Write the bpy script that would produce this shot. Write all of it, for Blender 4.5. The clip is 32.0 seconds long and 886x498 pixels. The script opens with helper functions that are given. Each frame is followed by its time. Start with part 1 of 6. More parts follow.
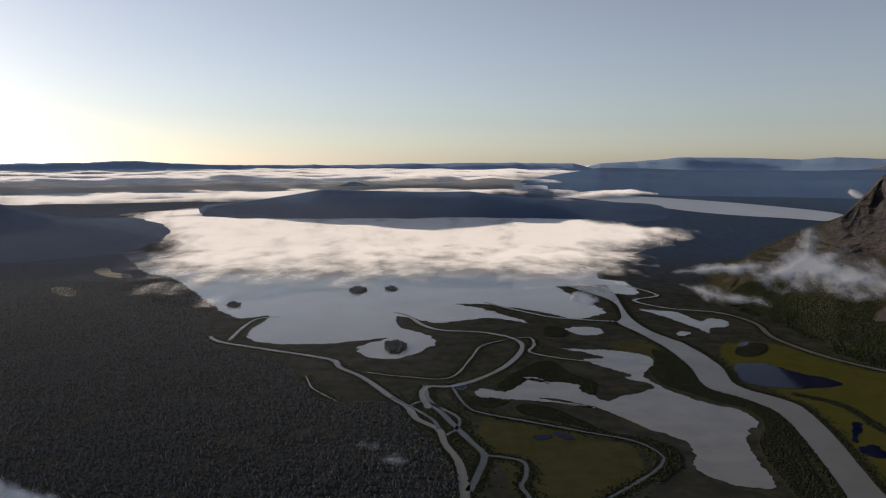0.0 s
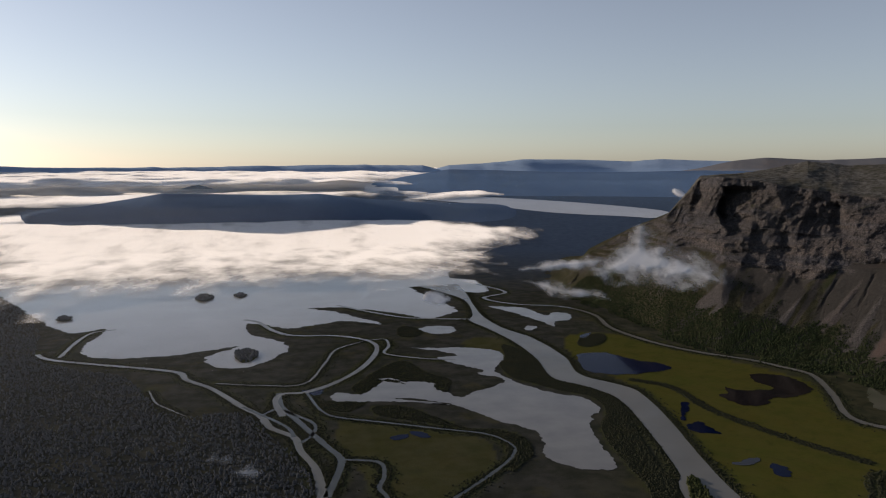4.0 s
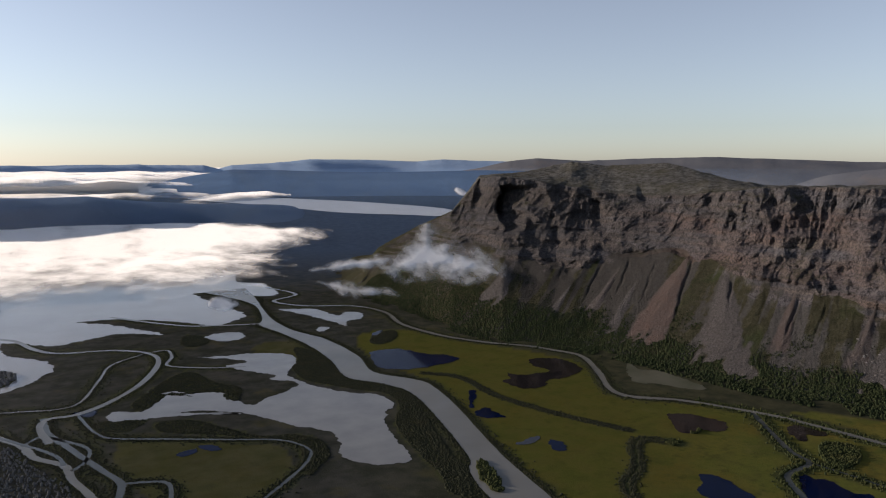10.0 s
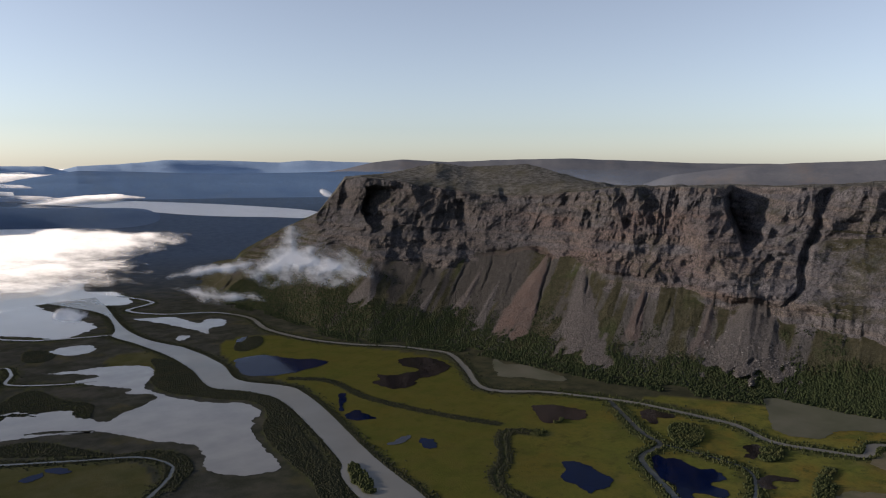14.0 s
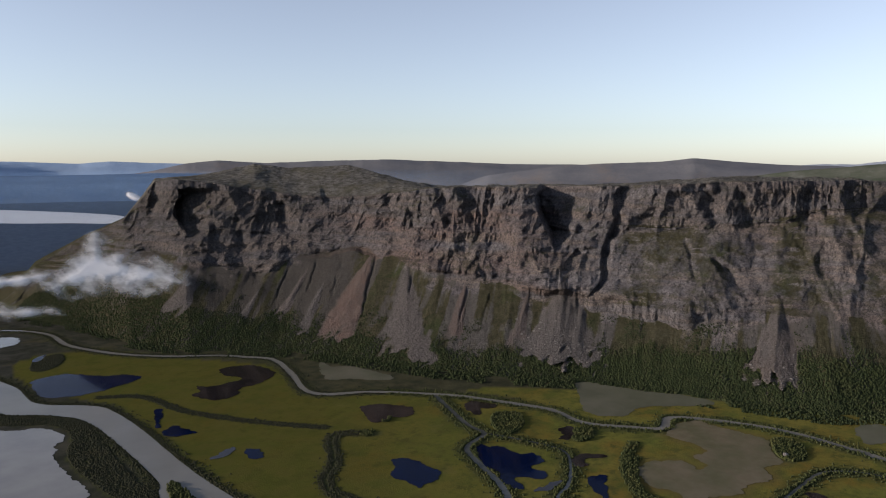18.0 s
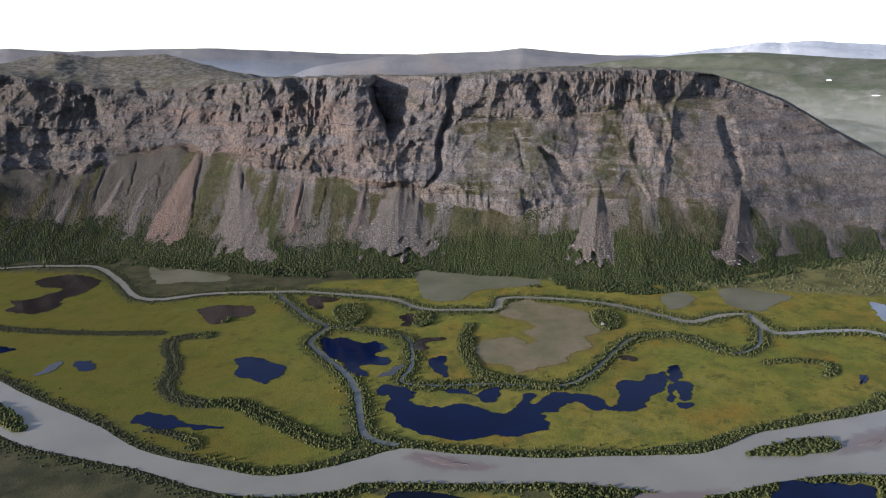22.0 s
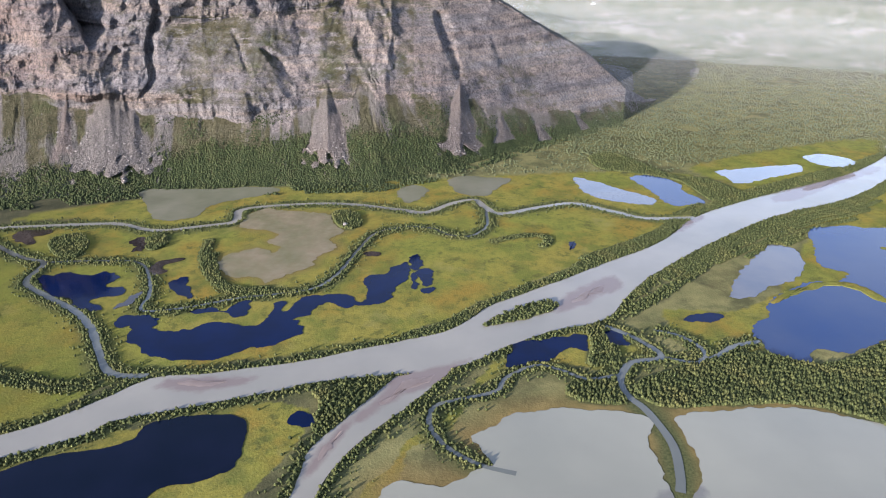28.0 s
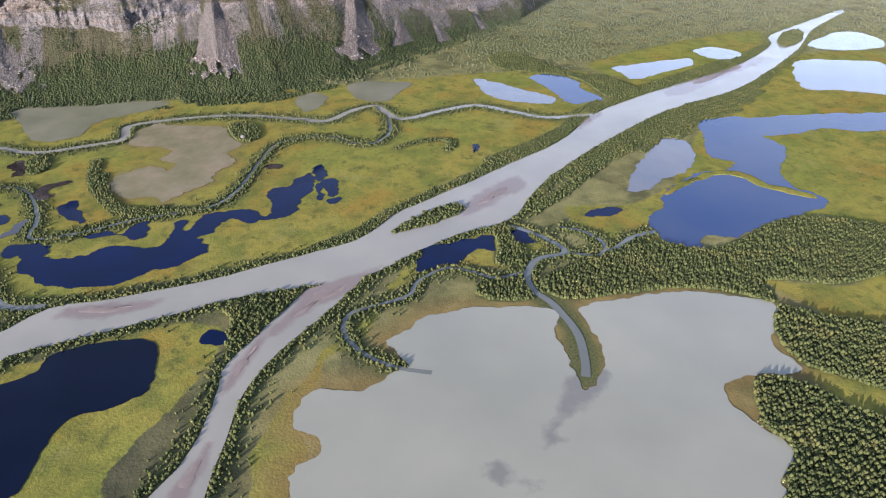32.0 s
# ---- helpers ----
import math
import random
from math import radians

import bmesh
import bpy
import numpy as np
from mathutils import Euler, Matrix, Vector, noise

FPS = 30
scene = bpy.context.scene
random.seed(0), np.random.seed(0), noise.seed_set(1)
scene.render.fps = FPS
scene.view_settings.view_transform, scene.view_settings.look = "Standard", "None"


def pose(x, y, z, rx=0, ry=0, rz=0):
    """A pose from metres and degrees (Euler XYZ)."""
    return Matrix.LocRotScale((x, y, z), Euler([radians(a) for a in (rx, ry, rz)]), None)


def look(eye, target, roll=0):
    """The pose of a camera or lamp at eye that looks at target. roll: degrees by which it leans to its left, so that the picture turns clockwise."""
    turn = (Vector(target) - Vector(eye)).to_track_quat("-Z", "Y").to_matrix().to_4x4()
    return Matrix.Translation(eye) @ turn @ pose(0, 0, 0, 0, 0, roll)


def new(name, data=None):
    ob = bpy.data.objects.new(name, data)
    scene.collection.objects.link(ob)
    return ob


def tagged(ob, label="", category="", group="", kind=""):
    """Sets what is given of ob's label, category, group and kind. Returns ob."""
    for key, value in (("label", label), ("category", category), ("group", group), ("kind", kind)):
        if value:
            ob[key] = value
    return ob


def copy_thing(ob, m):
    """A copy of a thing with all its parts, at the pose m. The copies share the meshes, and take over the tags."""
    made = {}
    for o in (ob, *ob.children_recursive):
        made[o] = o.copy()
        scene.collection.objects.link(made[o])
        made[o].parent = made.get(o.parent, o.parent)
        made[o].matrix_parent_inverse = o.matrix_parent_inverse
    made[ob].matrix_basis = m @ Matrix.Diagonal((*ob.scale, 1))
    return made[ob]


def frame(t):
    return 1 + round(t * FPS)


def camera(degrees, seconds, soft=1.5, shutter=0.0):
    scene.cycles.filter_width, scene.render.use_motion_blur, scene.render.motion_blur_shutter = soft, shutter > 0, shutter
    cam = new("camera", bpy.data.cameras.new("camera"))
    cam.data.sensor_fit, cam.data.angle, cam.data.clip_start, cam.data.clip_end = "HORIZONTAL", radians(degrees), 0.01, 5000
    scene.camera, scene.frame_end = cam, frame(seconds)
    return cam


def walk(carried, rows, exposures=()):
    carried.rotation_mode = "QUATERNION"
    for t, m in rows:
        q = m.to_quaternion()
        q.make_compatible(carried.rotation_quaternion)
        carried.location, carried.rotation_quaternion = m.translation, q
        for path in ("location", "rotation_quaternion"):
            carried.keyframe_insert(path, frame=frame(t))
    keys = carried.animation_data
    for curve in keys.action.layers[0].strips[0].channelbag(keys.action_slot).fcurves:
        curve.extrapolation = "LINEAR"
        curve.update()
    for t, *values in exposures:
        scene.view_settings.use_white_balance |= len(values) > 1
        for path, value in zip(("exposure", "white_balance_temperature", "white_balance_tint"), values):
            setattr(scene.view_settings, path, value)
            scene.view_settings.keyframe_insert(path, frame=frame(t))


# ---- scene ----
# The camera hovers over the valley and pans; x, y in metres on the plan, z up.
EYE_Z = 300.0
cam = camera(62.0, 32.0, soft=1.1)
ROWS = [
    (0, -2.51, -6.72, -0.06),
    (0.5, -3.97, -6.69, -0.08),
    (1, -5.50, -6.67, -0.10),
    (1.5, -6.89, -6.64, -0.11),
    (2, -8.32, -6.63, -0.09),
    (2.5, -9.81, -6.63, -0.09),
    (3, -11.24, -6.60, -0.10),
    (3.5, -12.64, -6.59, -0.14),
    (5.5, -18.21, -6.58, -0.11),
    (6, -19.63, -6.58, -0.13),
    (6.5, -20.99, -6.58, -0.14),
    (7, -22.37, -6.59, -0.13),
    (7.5, -23.71, -6.59, -0.13),
    (8, -25.07, -6.60, -0.12),
    (8.5, -26.40, -6.61, -0.12),
    (9, -27.73, -6.63, -0.11),
    (9.5, -29.05, -6.63, -0.10),
    (10, -30.36, -6.62, -0.09),
    (10.5, -31.71, -6.61, -0.09),
    (11, -33.02, -6.60, -0.09),
    (11.5, -34.35, -6.59, -0.08),
    (12, -35.65, -6.58, -0.05),
    (12.5, -36.98, -6.57, -0.04),
    (13, -38.27, -6.55, -0.05),
    (13.5, -39.56, -6.55, -0.07),
    (14, -40.73, -6.55, -0.07),
    (14.5, -41.88, -6.54, -0.05),
    (15, -43.70, -6.52, -0.01),
    (15.5, -46.63, -6.51, 0.05),
    (17.5, -52.97, -6.50, -0.15),
    (18, -54.46, -6.50, -0.15),
    (18.5, -55.94, -7.58, -0.15),
    (19, -57.42, -8.94, -0.15),
    (19.5, -58.89, -10.21, -0.16),
    (20, -60.46, -11.47, -0.16),
    (20.5, -62.11, -12.60, -0.15),
    (21, -63.84, -13.34, -0.12),
    (21.5, -65.54, -14.07, -0.09),
    (22, -67.22, -14.79, -0.05),
    (22.5, -68.96, -15.49, -0.01),
    (23, -70.70, -16.18, 0.01),
    (23.5, -72.45, -16.86, 0.02),
    (24, -74.18, -17.53, 0.04),
    (24.5, -75.95, -18.20, 0.07),
    (25, -77.72, -18.87, 0.12),
    (25.5, -79.48, -19.51, 0.16),
    (27.5, -86.52, -21.73, 0.38),
    (28, -88.27, -22.19, 0.42),
    (28.5, -89.82, -22.67, 0.45),
    (29, -90.81, -23.12, 0.49),
    (29.5, -91.72, -23.58, 0.53),
    (30, -92.62, -24.01, 0.56),
    (30.5, -93.53, -24.43, 0.59),
    (31, -94.46, -25.21, 0.64),
    (31.5, -95.42, -27.32, 0.68),
    (32, -96.35, -29.35, 0.71),
]
EXPOSURES = [(0, -0.42, 7000, 15), (3, -0.35, 7000, 15), (6, -0.1, 6900, 15), (10, 0.06, 6750, 15), (13, 0.14, 6700, 15), (18, 0.35, 6700, 15), (19, 0.44, 6650, 15), (20, 0.72, 6600, 15), (22, 1.42, 6400, 13), (24, 2.0, 6250, 12), (26, 2.28, 6250, 14), (28, 2.3, 6300, 16), (32, 2.3, 6350, 17)]

walk(cam, [(t, pose(0, 0, EYE_Z, 90 + pitch, 0, yaw) @ pose(0, 0, 0, 0, 0, roll)) for t, yaw, pitch, roll in ROWS], EXPOSURES)

# ---- light: a low morning sun off the left of the first view ----
SUN_AZ, SUN_EL = 50.0, 13.0
world = bpy.data.worlds.new("sky")
scene.world = world
world.use_nodes = True
wn = world.node_tree
sky = wn.nodes.new("ShaderNodeTexSky")
sky.sky_type, sky.sun_disc = "NISHITA", False
sky.sun_elevation, sky.sun_rotation = radians(SUN_EL), radians(-SUN_AZ)
sky.altitude, sky.air_density, sky.dust_density, sky.ozone_density = 700, 0.9, 0.7, 3.0
pale = wn.nodes.new("ShaderNodeHueSaturation")
pale.inputs["Saturation"].default_value = 0.62
wn.links.new(sky.outputs[0], pale.inputs["Color"])
wn.links.new(pale.outputs[0], wn.nodes["Background"].inputs[0])
wn.nodes["Background"].inputs[1].default_value = 0.15
sun = new("sun", bpy.data.lights.new("sun", "SUN"))
sun.data.energy, sun.data.angle, sun.data.color = 4.7, radians(0.6), (1.0, 0.9, 0.78)
sun_dir = Vector((-math.sin(radians(SUN_AZ)) * math.cos(radians(SUN_EL)), math.cos(radians(SUN_AZ)) * math.cos(radians(SUN_EL)), math.sin(radians(SUN_EL))))
sun.matrix_world = look(sun_dir * 900, (0, 0, 0))
from mathutils.geometry import delaunay_2d_cdt

# ---- numbers: noise, splines, areas ----
rng = np.random.default_rng(7)


def lattice(ix, iy, iz, seed):
    h = (ix * 374761393 + iy * 668265263 + iz * 2147483647 + seed * 974711) & 0x7FFFFFFF
    h = ((h ^ (h >> 13)) * 1274126177) & 0x7FFFFFFF
    return ((h ^ (h >> 16)) & 0xFFFF) / 65535.0


def vnoise(x, y, z, seed=0):
    """Smooth lattice noise from 0 to 1."""
    x, y, z = np.broadcast_arrays(np.asarray(x, float), np.asarray(y, float), np.asarray(z, float))
    ix, iy, iz = [np.floor(a).astype(np.int64) for a in (x, y, z)]
    fx, fy, fz = x - ix, y - iy, z - iz
    fx, fy, fz = [a * a * (3 - 2 * a) for a in (fx, fy, fz)]
    out = 0
    for dx in (0, 1):
        for dy in (0, 1):
            for dz in (0, 1):
                w = (fx if dx else 1 - fx) * (fy if dy else 1 - fy) * (fz if dz else 1 - fz)
                out = out + w * lattice(ix + dx, iy + dy, iz + dz, seed)
    return out


def fbm(x, y, z=0.0, octaves=4, seed=0, gain=0.5):
    """Layered noise about 0, from -1 to 1."""
    total, amp, norm = 0, 1.0, 0
    for o in range(octaves):
        k = 2.03 ** o
        c, s = math.cos(0.6 + o), math.sin(0.6 + o)
        total = total + amp * (2 * vnoise((c * np.asarray(x) - s * np.asarray(y)) * k + 17.3 * o, (s * np.asarray(x) + c * np.asarray(y)) * k - 9.1 * o, np.asarray(z) * k + 3.7 * o, seed + o) - 1)
        norm += amp
        amp *= gain
    return total / norm


def ridged(x, y, z=0.0, octaves=4, seed=0):
    total, amp, norm = 0, 1.0, 0
    for o in range(octaves):
        k = 2.07 ** o
        v = 1 - np.abs(2 * vnoise(np.asarray(x) * k + 7.7 * o, np.asarray(y) * k, np.asarray(z) * k, seed + o) - 1)
        total = total + amp * v * v
        norm += amp
        amp *= 0.5
    return total / norm


def spline(points, step=6.0, closed=False):
    """A Catmull-Rom curve through the points, about a step long between samples."""
    p = np.asarray(points, float)
    n = len(p)
    out = []
    for i in range(n if closed else n - 1):
        if closed:
            a, b, c, d = p[i - 1], p[i], p[(i + 1) % n], p[(i + 2) % n]
        else:
            a, b, c, d = p[max(i - 1, 0)], p[i], p[i + 1], p[min(i + 2, n - 1)]
        k = max(2, int(np.linalg.norm(c - b) / step))
        t = np.linspace(0, 1, k, endpoint=False)[:, None]
        out.append(0.5 * (2 * b + (c - a) * t + (2 * a - 5 * b + 4 * c - d) * t ** 2 + (3 * b - a - 3 * c + d) * t ** 3))
    if not closed:
        out.append(p[-1:])
    return np.vstack(out)


def resample(line, n):
    d = np.r_[0, np.cumsum(np.linalg.norm(np.diff(line, axis=0), axis=1))]
    s = np.linspace(0, d[-1], n)
    return np.c_[np.interp(s, d, line[:, 0]), np.interp(s, d, line[:, 1])]


def inside(pts, outline):
    """Which points lie within a closed outline."""
    x, y = pts[:, 0], pts[:, 1]
    res = np.zeros(len(pts), bool)
    lo, hi = outline.min(0), outline.max(0)
    near = (x >= lo[0]) & (x <= hi[0]) & (y >= lo[1]) & (y <= hi[1])
    idx = np.nonzero(near)[0]
    if not len(idx):
        return res
    px, py = x[idx], y[idx]
    hit = np.zeros(len(idx), bool)
    a, b = outline, np.roll(outline, -1, 0)
    for (ax, ay), (bx, by) in zip(a, b):
        if ay == by:
            continue
        cross = ((ay > py) != (by > py)) & (px < (bx - ax) * (py - ay) / (by - ay) + ax)
        hit ^= cross
    res[idx] = hit
    return res


def away(pts, line, reach):
    """How far the points are from a line, up to reach."""
    out = np.full(len(pts), reach, float)
    lo, hi = line.min(0) - reach, line.max(0) + reach
    idx = np.nonzero((pts[:, 0] > lo[0]) & (pts[:, 0] < hi[0]) & (pts[:, 1] > lo[1]) & (pts[:, 1] < hi[1]))[0]
    if not len(idx):
        return out
    q = pts[idx]
    best = np.full(len(idx), reach * reach, float)
    for a, b in zip(line[:-1], line[1:]):
        ab = b - a
        t = np.clip(((q - a) @ ab) / max(ab @ ab, 1e-9), 0, 1)
        best = np.minimum(best, ((q - a - t[:, None] * ab) ** 2).sum(1))
    out[idx] = np.sqrt(best)
    return out


# Past FAR_FROM the land is drawn together and lifted, as the ground rises towards the far fells.
FAR_FROM, FAR_DEEP, FAR_SCALE = 2600.0, 2250.0, 5000.0


def far(v):
    v = np.array(v, float)
    r = np.hypot(v[:, 0], v[:, 1])
    m = r > FAR_FROM
    r2 = FAR_FROM + FAR_DEEP * (1 - 1 / (1 + (r[m] - FAR_FROM) / FAR_SCALE))
    k = r2 / r[m]
    v[m, 0] *= k
    v[m, 1] *= k
    v[m, 2] = EYE_Z - (EYE_Z - v[m, 2]) * k
    return v


def polar(az, r):
    """Plan place of a bearing (degrees to the left of y) and a distance."""
    a = np.radians(az)
    return -np.sin(a) * r, np.cos(a) * r


# ---- meshes and materials ----
def true_normals(v, f):
    """Vertex normals of a grid before its far part is drawn together."""
    v = np.asarray(v, float)
    n = np.cross(v[f[:, 2]] - v[f[:, 0]], v[f[:, 3]] - v[f[:, 1]])
    out = np.zeros_like(v)
    for k in range(4):
        np.add.at(out, f[:, k], n)
    return out / np.maximum(np.linalg.norm(out, axis=1, keepdims=True), 1e-9)


def mesh_of(name, verts, faces, material=None, smooth=True, masks=None, normals=None):
    me = bpy.data.meshes.new(name)
    verts = np.asarray(verts, np.float32)
    faces_np = faces if isinstance(faces, np.ndarray) else None
    if faces_np is not None:
        k = faces_np.shape[1]
        me.vertices.add(len(verts))
        me.vertices.foreach_set("co", verts.ravel())
        me.loops.add(faces_np.size)
        me.loops.foreach_set("vertex_index", faces_np.astype(np.int32).ravel())
        me.polygons.add(len(faces_np))
        me.polygons.foreach_set("loop_start", np.arange(0, faces_np.size, k, dtype=np.int32))
        me.update(calc_edges=True)
    else:
        me.from_pydata(verts.tolist(), [], faces)
        me.update()
    me.polygons.foreach_set("use_smooth", np.full(len(me.polygons), smooth))
    for key, values in (masks or {}).items():
        at = me.attributes.new(key, "FLOAT", "POINT")
        at.data.foreach_set("value", np.asarray(values, np.float32))
    if material:
        me.materials.append(material)
    if normals is not None:
        me.normals_split_custom_set_from_vertices(np.asarray(normals, float).tolist())
    return me


def grid_faces(rows, cols, wrap=False):
    i = np.arange(rows - 1)[:, None] * cols
    j = np.arange(cols if wrap else cols - 1)[None, :]
    k = (j + 1) % cols
    return np.stack([i + j, i + k, i + cols + k, i + cols + j], -1).reshape(-1, 4)


def part(name, mesh, parent, label=""):
    ob = new(name, mesh)
    ob.parent = parent
    return tagged(ob, label)


class Mat:
    """A node material, built step by step."""

    def __init__(self, name, rough=0.9, spec=0.3):
        self.m = bpy.data.materials.new(name)
        self.m.use_nodes = True
        self.t = self.m.node_tree
        self.b = self.t.nodes["Principled BSDF"]
        self.b.inputs["Roughness"].default_value = rough
        self.b.inputs["Specular IOR Level"].default_value = spec
        self.geo = self.t.nodes.new("ShaderNodeNewGeometry")

    def put(self, socket, value):
        if isinstance(value, bpy.types.NodeSocket):
            self.t.links.new(value, socket)
        elif isinstance(value, tuple):
            socket.default_value = (*value, 1.0)[:4] if socket.type == "RGBA" else value[:3]
        else:
            socket.default_value = value

    def noise(self, scale, detail=4, rough=0.55, stretch=None, seed=0.0):
        n = self.t.nodes.new("ShaderNodeTexNoise")
        n.inputs["Scale"].default_value, n.inputs["Detail"].default_value, n.inputs["Roughness"].default_value = scale, detail, rough
        m = self.t.nodes.new("ShaderNodeMapping")
        m.inputs["Scale"].default_value = stretch or (1, 1, 1)
        m.inputs["Location"].default_value = (seed, seed * 0.7, 0)
        self.t.links.new(self.geo.outputs["Position"], m.inputs["Vector"])
        self.t.links.new(m.outputs[0], n.inputs["Vector"])
        return n.outputs["Fac"]

    def ramp(self, fac, lo, hi, a=0.0, b=1.0):
        n = self.t.nodes.new("ShaderNodeMapRange")
        n.inputs["From Min"].default_value, n.inputs["From Max"].default_value = lo, hi
        n.inputs["To Min"].default_value, n.inputs["To Max"].default_value = a, b
        self.put(n.inputs["Value"], fac)
        return n.outputs[0]

    def math(self, op, a, b=0.0):
        n = self.t.nodes.new("ShaderNodeMath")
        n.operation = op
        self.put(n.inputs[0], a)
        self.put(n.inputs[1], b)
        return n.outputs[0]

    def mix(self, fac, a, b):
        n = self.t.nodes.new("ShaderNodeMix")
        n.data_type = "RGBA"
        self.put(n.inputs["Factor"], fac)
        self.put(n.inputs[6], a)
        self.put(n.inputs[7], b)
        return n.outputs[2]

    def mask(self, name):
        n = self.t.nodes.new("ShaderNodeAttribute")
        n.attribute_name = name
        return n.outputs["Fac"]

    def island(self):
        return self.geo.outputs["Random Per Island"]

    def upness(self):
        n = self.t.nodes.new("ShaderNodeSeparateXYZ")
        self.t.links.new(self.geo.outputs["Normal"], n.inputs[0])
        return n.outputs["Z"]

    def bump(self, fac, strength, distance):
        n = self.t.nodes.new("ShaderNodeBump")
        n.inputs["Strength"].default_value, n.inputs["Distance"].default_value = strength, distance
        self.put(n.inputs["Height"], fac)
        self.t.links.new(n.outputs[0], self.b.inputs["Normal"])

    def colour(self, value):
        self.put(self.b.inputs["Base Color"], value)
        return self


def ground_material():
    m = Mat("delta_ground", 1.0, 0.0)
    broad, mid, fine = m.noise(0.006), m.noise(0.045, 5), m.noise(0.5, 4)
    heath = m.mix(m.ramp(mid, 0.35, 0.65), (0.028, 0.029, 0.025), (0.046, 0.046, 0.039))
    heath = m.mix(m.ramp(m.noise(0.012, 3, seed=40), 0.52, 0.7), heath, (0.052, 0.050, 0.042))
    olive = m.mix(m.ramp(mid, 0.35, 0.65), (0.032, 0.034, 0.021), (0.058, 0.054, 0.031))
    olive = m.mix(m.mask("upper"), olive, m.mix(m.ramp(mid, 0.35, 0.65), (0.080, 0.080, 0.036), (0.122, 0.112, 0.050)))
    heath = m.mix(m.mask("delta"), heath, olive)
    heath = m.mix(m.ramp(m.noise(0.022, 6, 0.7, seed=88), 0.46, 0.6, 0, 0.6), heath, (0.021, 0.023, 0.015))
    heath = m.mix(m.ramp(m.noise(0.014, 5, 0.65, seed=120), 0.56, 0.68, 0, 0.5), heath, (0.064, 0.058, 0.028))
    fen = m.mix(m.ramp(broad, 0.4, 0.6), (0.100, 0.108, 0.024), (0.132, 0.112, 0.027))
    fen = m.mix(m.ramp(m.noise(0.013, 4, seed=23), 0.5, 0.64, 0, 0.85), fen, (0.130, 0.086, 0.020))
    fen = m.mix(m.ramp(m.noise(0.028, 5, seed=61), 0.5, 0.64, 0, 0.85), fen, (0.066, 0.078, 0.019))
    fen = m.mix(m.ramp(mid, 0.48, 0.7, 0, 0.7), fen, (0.052, 0.058, 0.018))
    fen = m.mix(m.ramp(m.noise(0.05, 6, 0.75, seed=140), 0.54, 0.62, 0, 0.75), fen, (0.040, 0.045, 0.016))
    fen = m.mix(m.ramp(m.noise(0.16, 5, 0.7, seed=77), 0.48, 0.68, 0, 0.55), fen, (0.040, 0.046, 0.016))
    fen = m.mix(m.ramp(fine, 0.4, 0.75, 0, 0.4), fen, (0.125, 0.116, 0.036))
    fen = m.mix(m.ramp(m.noise(0.02, 5, 0.65, seed=200), 0.58, 0.68, 0, 0.6), fen, (0.125, 0.112, 0.040))
    # darker olive by bearing: the backlit look is put into the fen colour
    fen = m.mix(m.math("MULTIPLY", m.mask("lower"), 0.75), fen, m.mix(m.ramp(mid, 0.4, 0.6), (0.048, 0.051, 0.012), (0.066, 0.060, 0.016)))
    scrub = m.mix(m.ramp(fine, 0.35, 0.65), (0.032, 0.038, 0.017), (0.060, 0.062, 0.028))
    mud = m.mix(m.ramp(mid, 0.35, 0.65), (0.080, 0.058, 0.024), (0.120, 0.084, 0.034))
    c = m.mix(m.mask("fen"), heath, fen)
    c = m.mix(m.mask("mud"), c, mud)
    c = m.mix(m.mask("scrub"), c, scrub)
    # distance haze painted as a blue colour on the far ground
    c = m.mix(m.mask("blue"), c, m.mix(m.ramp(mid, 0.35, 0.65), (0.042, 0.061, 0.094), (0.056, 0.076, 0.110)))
    m.colour(c)
    m.bump(fine, 0.6, 0.6)
    return m.m


def water_material(name, shallow, deep, rough=0.06, scale=0.02, ripple=0.10, spec=0.5, bed=(0.10, 0.078, 0.074)):
    m = Mat(name, rough, spec)
    m.b.inputs["IOR"].default_value = 1.33
    c = m.mix(m.ramp(m.noise(scale, 4), 0.35, 0.65), shallow, deep)
    m.colour(m.mix(m.ramp(m.math("ADD", m.mask("shoal"), m.ramp(m.noise(0.06, 5, 0.65), 0.3, 0.7, -0.3, 0.3)), 0.3, 0.8, 0, 0.85), c, bed))
    m.put(m.b.inputs["Roughness"], m.ramp(m.noise(scale * 2.5, 3, seed=11), 0.35, 0.65, rough, rough * 2.2))
    m.bump(m.noise(0.9, 3, stretch=(1, 0.6, 1)), ripple, 0.05)
    return m.m


def leaf_material(name, dark, light, warm):
    m = Mat(name, 0.9, 0.05)
    c = m.mix(m.island(), dark, light)
    c = m.mix(m.ramp(m.noise(0.035, 3), 0.5, 0.7, 0, 0.6), c, warm)
    m.colour(m.mix(m.ramp(m.noise(1.6, 3), 0.4, 0.7, 0, 0.55), c, dark))
    m.bump(m.noise(3.0, 2), 0.8, 0.4)
    return m.m


